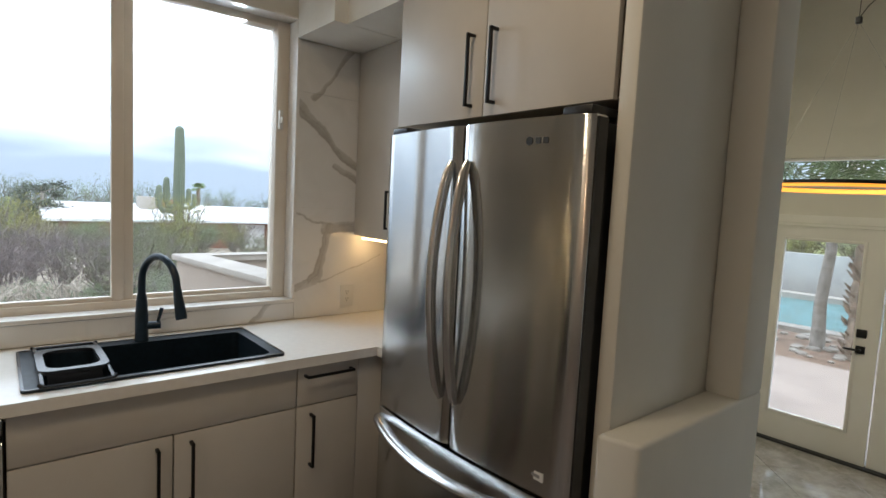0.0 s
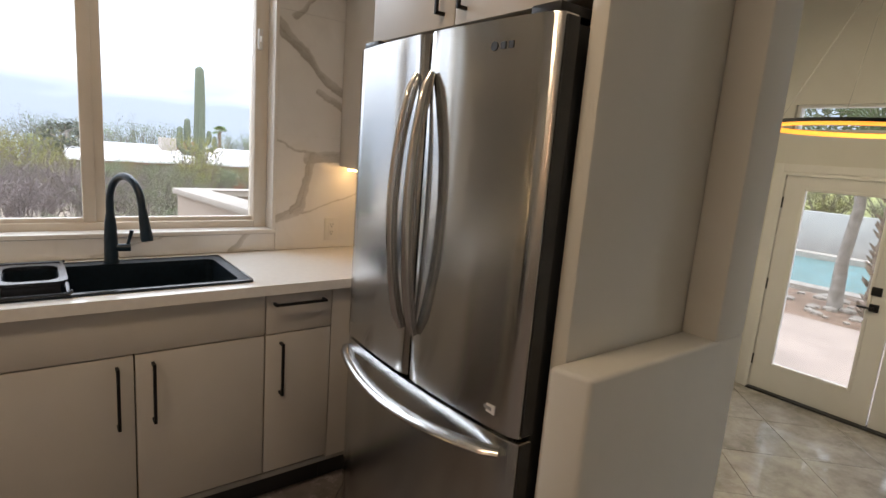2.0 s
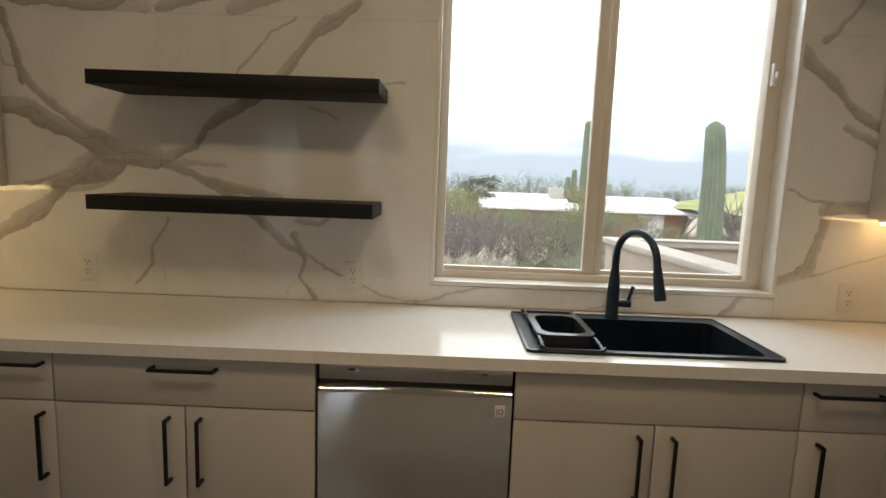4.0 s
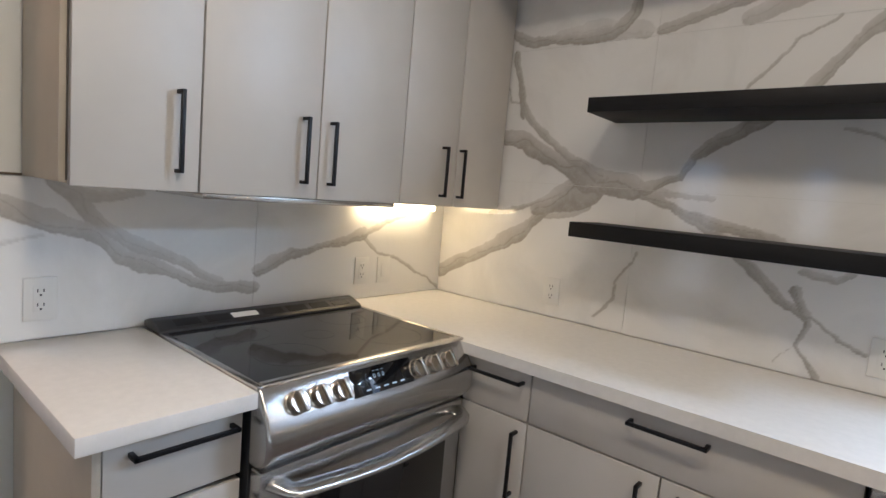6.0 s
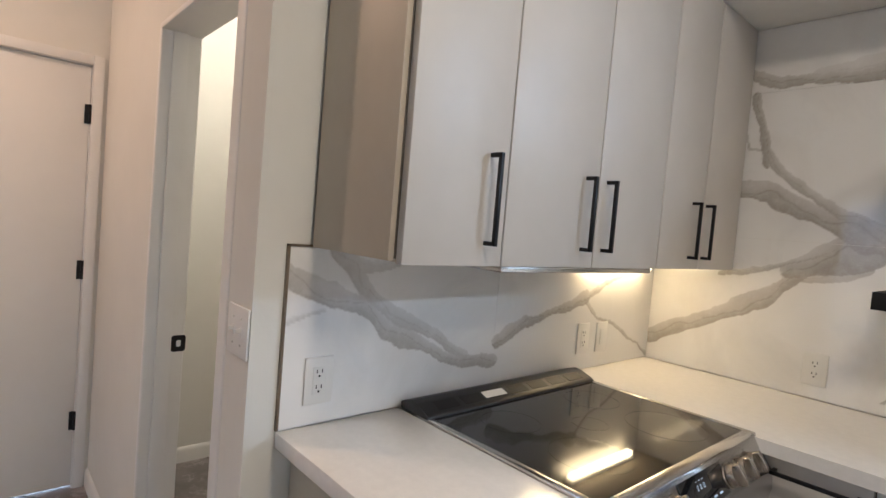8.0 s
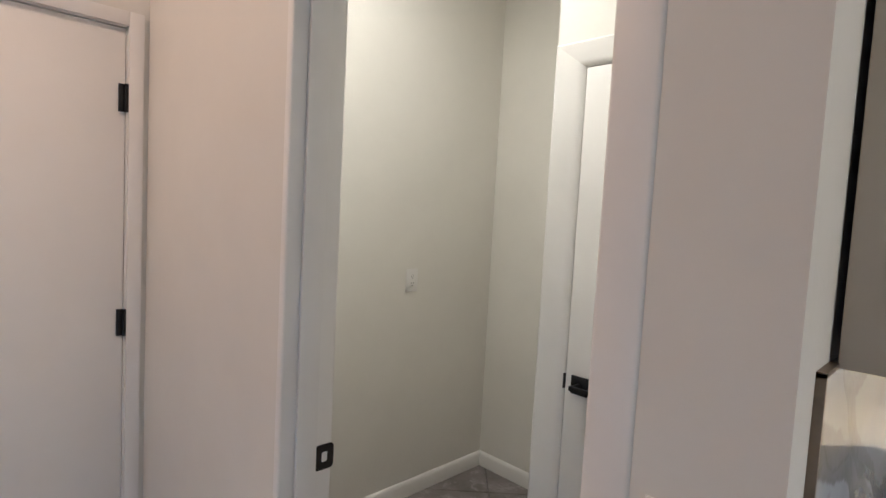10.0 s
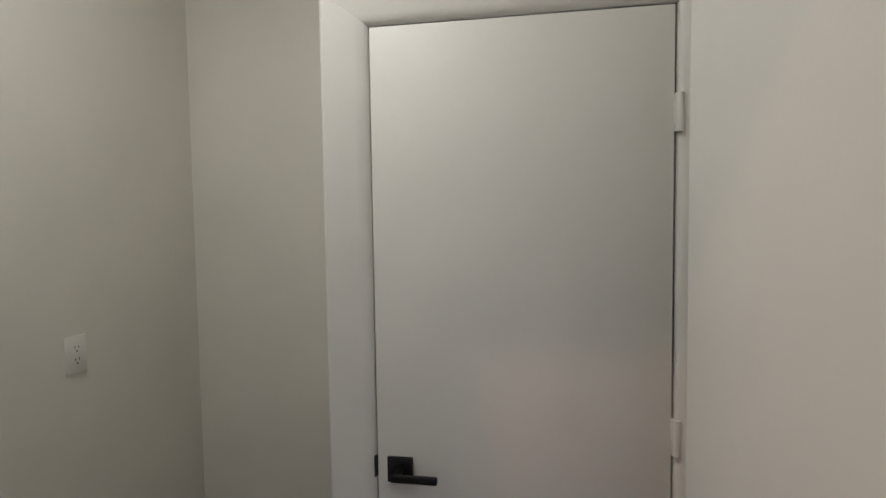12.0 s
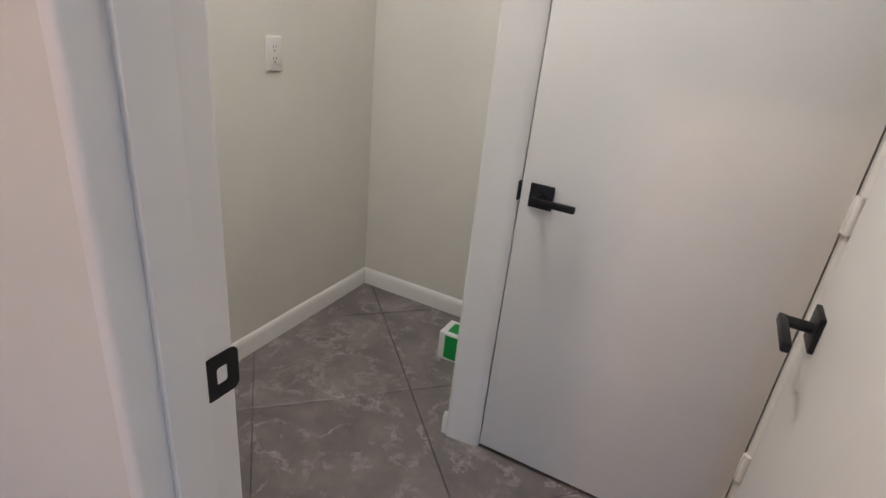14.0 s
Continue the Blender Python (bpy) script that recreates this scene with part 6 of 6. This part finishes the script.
for i in range(70):
    c = Vector((r3.uniform(11.9, 13.9), r3.uniform(-0.3, 4.0), PZ0))
    bmesh.ops.create_icosphere(rocks, subdivisions=1, radius=r3.uniform(0.03, 0.11), matrix=Matrix.Translation(c) @ Matrix.Diagonal((1, 1.3, 0.6, 1)))
tagged(part("bed_stones", rocks, M_CAP), "scattered pale stones in the planting bed", "stones", "", "stuff")
cop = prism([(14.3, -6.0), (14.7, -6.0), (14.7, 7.0), (14.3, 7.0)], "z", PZ0 - 0.1, PZ0 + 0.03)
prism([(19.4, -6.0), (19.9, -6.0), (19.9, 7.0), (19.4, 7.0)], "z", PZ0 - 0.1, PZ0 + 0.10, cop)
solid("pool_coping", cop, M_CAP, "pale stone pool coping", "pool edge")
solid("pool_water", box(14.7, 19.4, -6.0, 7.0, PZ0 - 0.4, PZ0 - 0.04), M_WATER, "turquoise swimming pool water", "water")
fence = thing("boundary_wall", (20.6, 0, PZ0), "long grey block wall behind the pool", "wall")
part("wall_run", box(20.5, 20.7, -16, 18, PZ0 - 0.2, 0.62, 0.02), M_PALEWALL, fence)
hill = bmesh.new()
hv = [[hill.verts.new((20.8 + 4.0 * i, -30 + 4.0 * j, PZ0 + 0.2 + 0.75 * i + 0.5 * noise.noise((i * 0.5, j * 0.4, 2)))) for j in range(20)] for i in range(8)]
for i in range(7):
    for j in range(19):
        hill.faces.new((hv[i][j], hv[i + 1][j], hv[i + 1][j + 1], hv[i][j + 1]))
solid("hillside", hill, M_GRASS, "dry yellow-green slope behind the wall", "ground", sharp=180)
for i in range(16):
    s = shrub(BUSH_C if i % 3 else BUSH_A, 22.5 + rnd.uniform(0, 3), -12 + 1.6 * i, 2.2, 2.3, "green hedge shrub behind the boundary wall", M_LEAF2 if i % 2 else M_LEAF3, None, "hedge_shrub", "shrub", "hedge")
    s.location.z = PZ0 + 0.3

tree = thing("patio_tree", (13.0, 0.22, PZ0), "slim grey tree trunk beside the pool", "tree")
tb_ = tube([(13.0, 0.22, PZ0 - 0.1), (13.03, 0.25, 0.2), (13.12, 0.20, 1.1), (13.1, 0.28, 2.0), (13.3, 0.35, 3.0)], [0.12, 0.095, 0.085, 0.08, 0.06], 10)
tube([(13.1, 0.28, 2.0), (13.4, 0.0, 2.7), (13.9, -0.4, 3.3)], [0.06, 0.045, 0.02], 8, tb_)
part("trunk", tb_, M_BARK, tree)
r4 = random.Random(21)
lv, lfaces = [], []
for i in range(2600):
    c = Vector((13.3 + r4.gauss(0, 0.9), 0.2 + r4.gauss(0, 1.2), 3.1 + r4.gauss(0, 0.45)))
    a = Vector((r4.gauss(0, 1), r4.gauss(0, 1), r4.gauss(0, 1))).normalized() * 0.10
    b = a.cross(Vector((r4.gauss(0, 1), r4.gauss(0, 1), 1))).normalized() * 0.035
    k = len(lv)
    lv += [c - a - Vector((13.0, 0.22, PZ0)), c + b - Vector((13.0, 0.22, PZ0)), c + a - Vector((13.0, 0.22, PZ0)), c - b - Vector((13.0, 0.22, PZ0))]
    lfaces.append((k, k + 1, k + 2, k + 3))
lme = bpy.data.meshes.new("crown")
lme.from_pydata(lv, [], lfaces)
lme.materials.append(M_LEAF1)
crown = new("crown", lme)
crown.parent = tree


def fan_palm(x, y, h, n, seed, base=PZ0, size=1.0):
    p = thing("fan_palm", (x, y, base), "fan palm with a rough ringed trunk and green fronds", "palm tree", "palms")
    r5 = random.Random(seed)
    tk = bmesh.new()
    m = 26
    pts = [(x + 0.03 * math.sin(i), y, base - 0.1 + (h + 0.1) * i / m) for i in range(m + 1)]
    tube(pts, [0.17 + 0.02 * (i % 2) for i in range(m + 1)], 12, tk)
    for i in range(m * 4):
        t = r5.uniform(0, 2 * math.pi)
        z = base + h * r5.random()
        q = Vector((x + 0.17 * math.cos(t), y + 0.17 * math.sin(t), z))
        tube([q, q + Vector((0.10 * math.cos(t), 0.10 * math.sin(t), 0.10))], [0.03, 0.008], 4, tk)
    part("trunk", tk, M_TRUNK, p)
    for f in range(n):
        az = 2 * math.pi * f / n + r5.uniform(-0.2, 0.2)
        el = r5.uniform(-0.5, 0.9)
        o = Vector((x, y, base + h))
        d = Vector((math.cos(az) * math.cos(el), math.sin(az) * math.cos(el), math.sin(el)))
        hub = o + d * 0.8 * size
        fb_ = tube([o, o + d * 0.4 * size + Vector((0, 0, 0.03)), hub], [0.02, 0.015, 0.012], 5)
        side = d.cross(Vector((0, 0, 1))).normalized()
        upv = side.cross(d)
        for k in range(26):
            t = radians(-125 + 250 * k / 25)
            w = d * math.cos(t) + side * math.sin(t)
            s = w.cross(upv).normalized() * 0.022
            e1 = hub + w * 0.45 * size + upv * 0.04
            e2 = hub + w * 0.78 * size - Vector((0, 0, 0.10))
            a, b, c, dd, e = [fb_.verts.new(v) for v in (hub, e1 + s, e2, e1 - s, hub - upv * 0.004)]
            fb_.faces.new((a, b, dd))
            fb_.faces.new((b, c, dd))
        part("frond", fb_, M_PALM, p)


fan_palm(12.6, -0.42, 2.35, 16, 3)
fan_palm(13.6, -2.6, 2.5, 16, 4)
fan_palm(15.2, 2.6, 2.9, 14, 6)
fan_palm(18.8, 58.0, 5.5, 12, 9, ground_z(18.8, 58.0), 0.6)
lampost = thing("path_light", (11.9, -1.75, PZ0), "small dark metal path light on a short stem", "garden light")
part("stem", rod((11.9, -1.75, PZ0), (11.9, -1.75, PZ0 + 0.22), 0.012, 8), M_DARK, lampost)
part("shade", lathe([(0.03, 0.0), (0.10, 0.12), (0.11, 0.13), (0.02, 0.14)], (11.9, -1.75, PZ0 + 0.20), 16), M_GREYPRINT, lampost)


# ---- floor tiles, laid diagonally ----
def clip(poly, a, b, c):
    """Keeps the part of a polygon where a*x + b*y <= c."""
    out = []
    for p, q in zip(poly, poly[1:] + poly[:1]):
        dp, dq = a * p[0] + b * p[1] - c, a * q[0] + b * q[1] - c
        if dp <= 0:
            out.append(p)
        if dp * dq < 0:
            t = dp / (dp - dq)
            out.append((p[0] + t * (q[0] - p[0]), p[1] + t * (q[1] - p[1])))
    return out


def lay_tiles(parent, x0, x1, y0, y1, z, mat):
    pitch, joint = 0.813, 0.0022
    for i in range(-14, 24):
        for j in range(-14, 24):
            s0, d0 = -1.84 + i * pitch, 0.118 + j * pitch
            j2 = joint
            quad = []
            for s, d in ((s0 + j2, d0 + j2), (s0 + pitch - j2, d0 + j2), (s0 + pitch - j2, d0 + pitch - j2), (s0 + j2, d0 + pitch - j2)):
                quad.append(((s + d) / 2, (s - d) / 2))
            for a, b, c in ((-1, 0, -x0), (1, 0, x1), (0, -1, -y0), (0, 1, y1)):
                quad = clip(quad, a, b, c)
                if len(quad) < 3:
                    break
            if len(quad) < 3:
                continue
            n = len(quad)
            inner = []
            cx, cy = sum(p[0] for p in quad) / n, sum(p[1] for p in quad) / n
            for p in quad:
                v = Vector((cx - p[0], cy - p[1]))
                v = v.normalized() * min(0.004, v.length * 0.2)
                inner.append((p[0] + v.x, p[1] + v.y))
            verts = [(p[0], p[1], z - 0.012) for p in quad] + [(p[0], p[1], z - 0.0015) for p in quad] + [(p[0], p[1], z) for p in inner]
            faces = [tuple(range(2 * n, 3 * n))]
            for k in range(n):
                m = (k + 1) % n
                faces += [(k, m, n + m, n + k), (n + k, n + m, 2 * n + m, 2 * n + k)]
            me = bpy.data.meshes.new("floor_tile")
            me.from_pydata(verts, [], faces)
            if me.polygons[0].normal.z < 0:
                me.flip_normals()
            me.materials.append(mat)
            ob = new("floor_tile", me)
            ob.parent = parent


lay_tiles(bpy.data.objects["floor"], -1.94, 4.24, -5.3, 0.05, 0.0, M_FLOOR)
lay_tiles(bpy.data.objects["floor_living"], 4.76, 7.90, -5.3, -0.30, LOW, M_FLOORL)
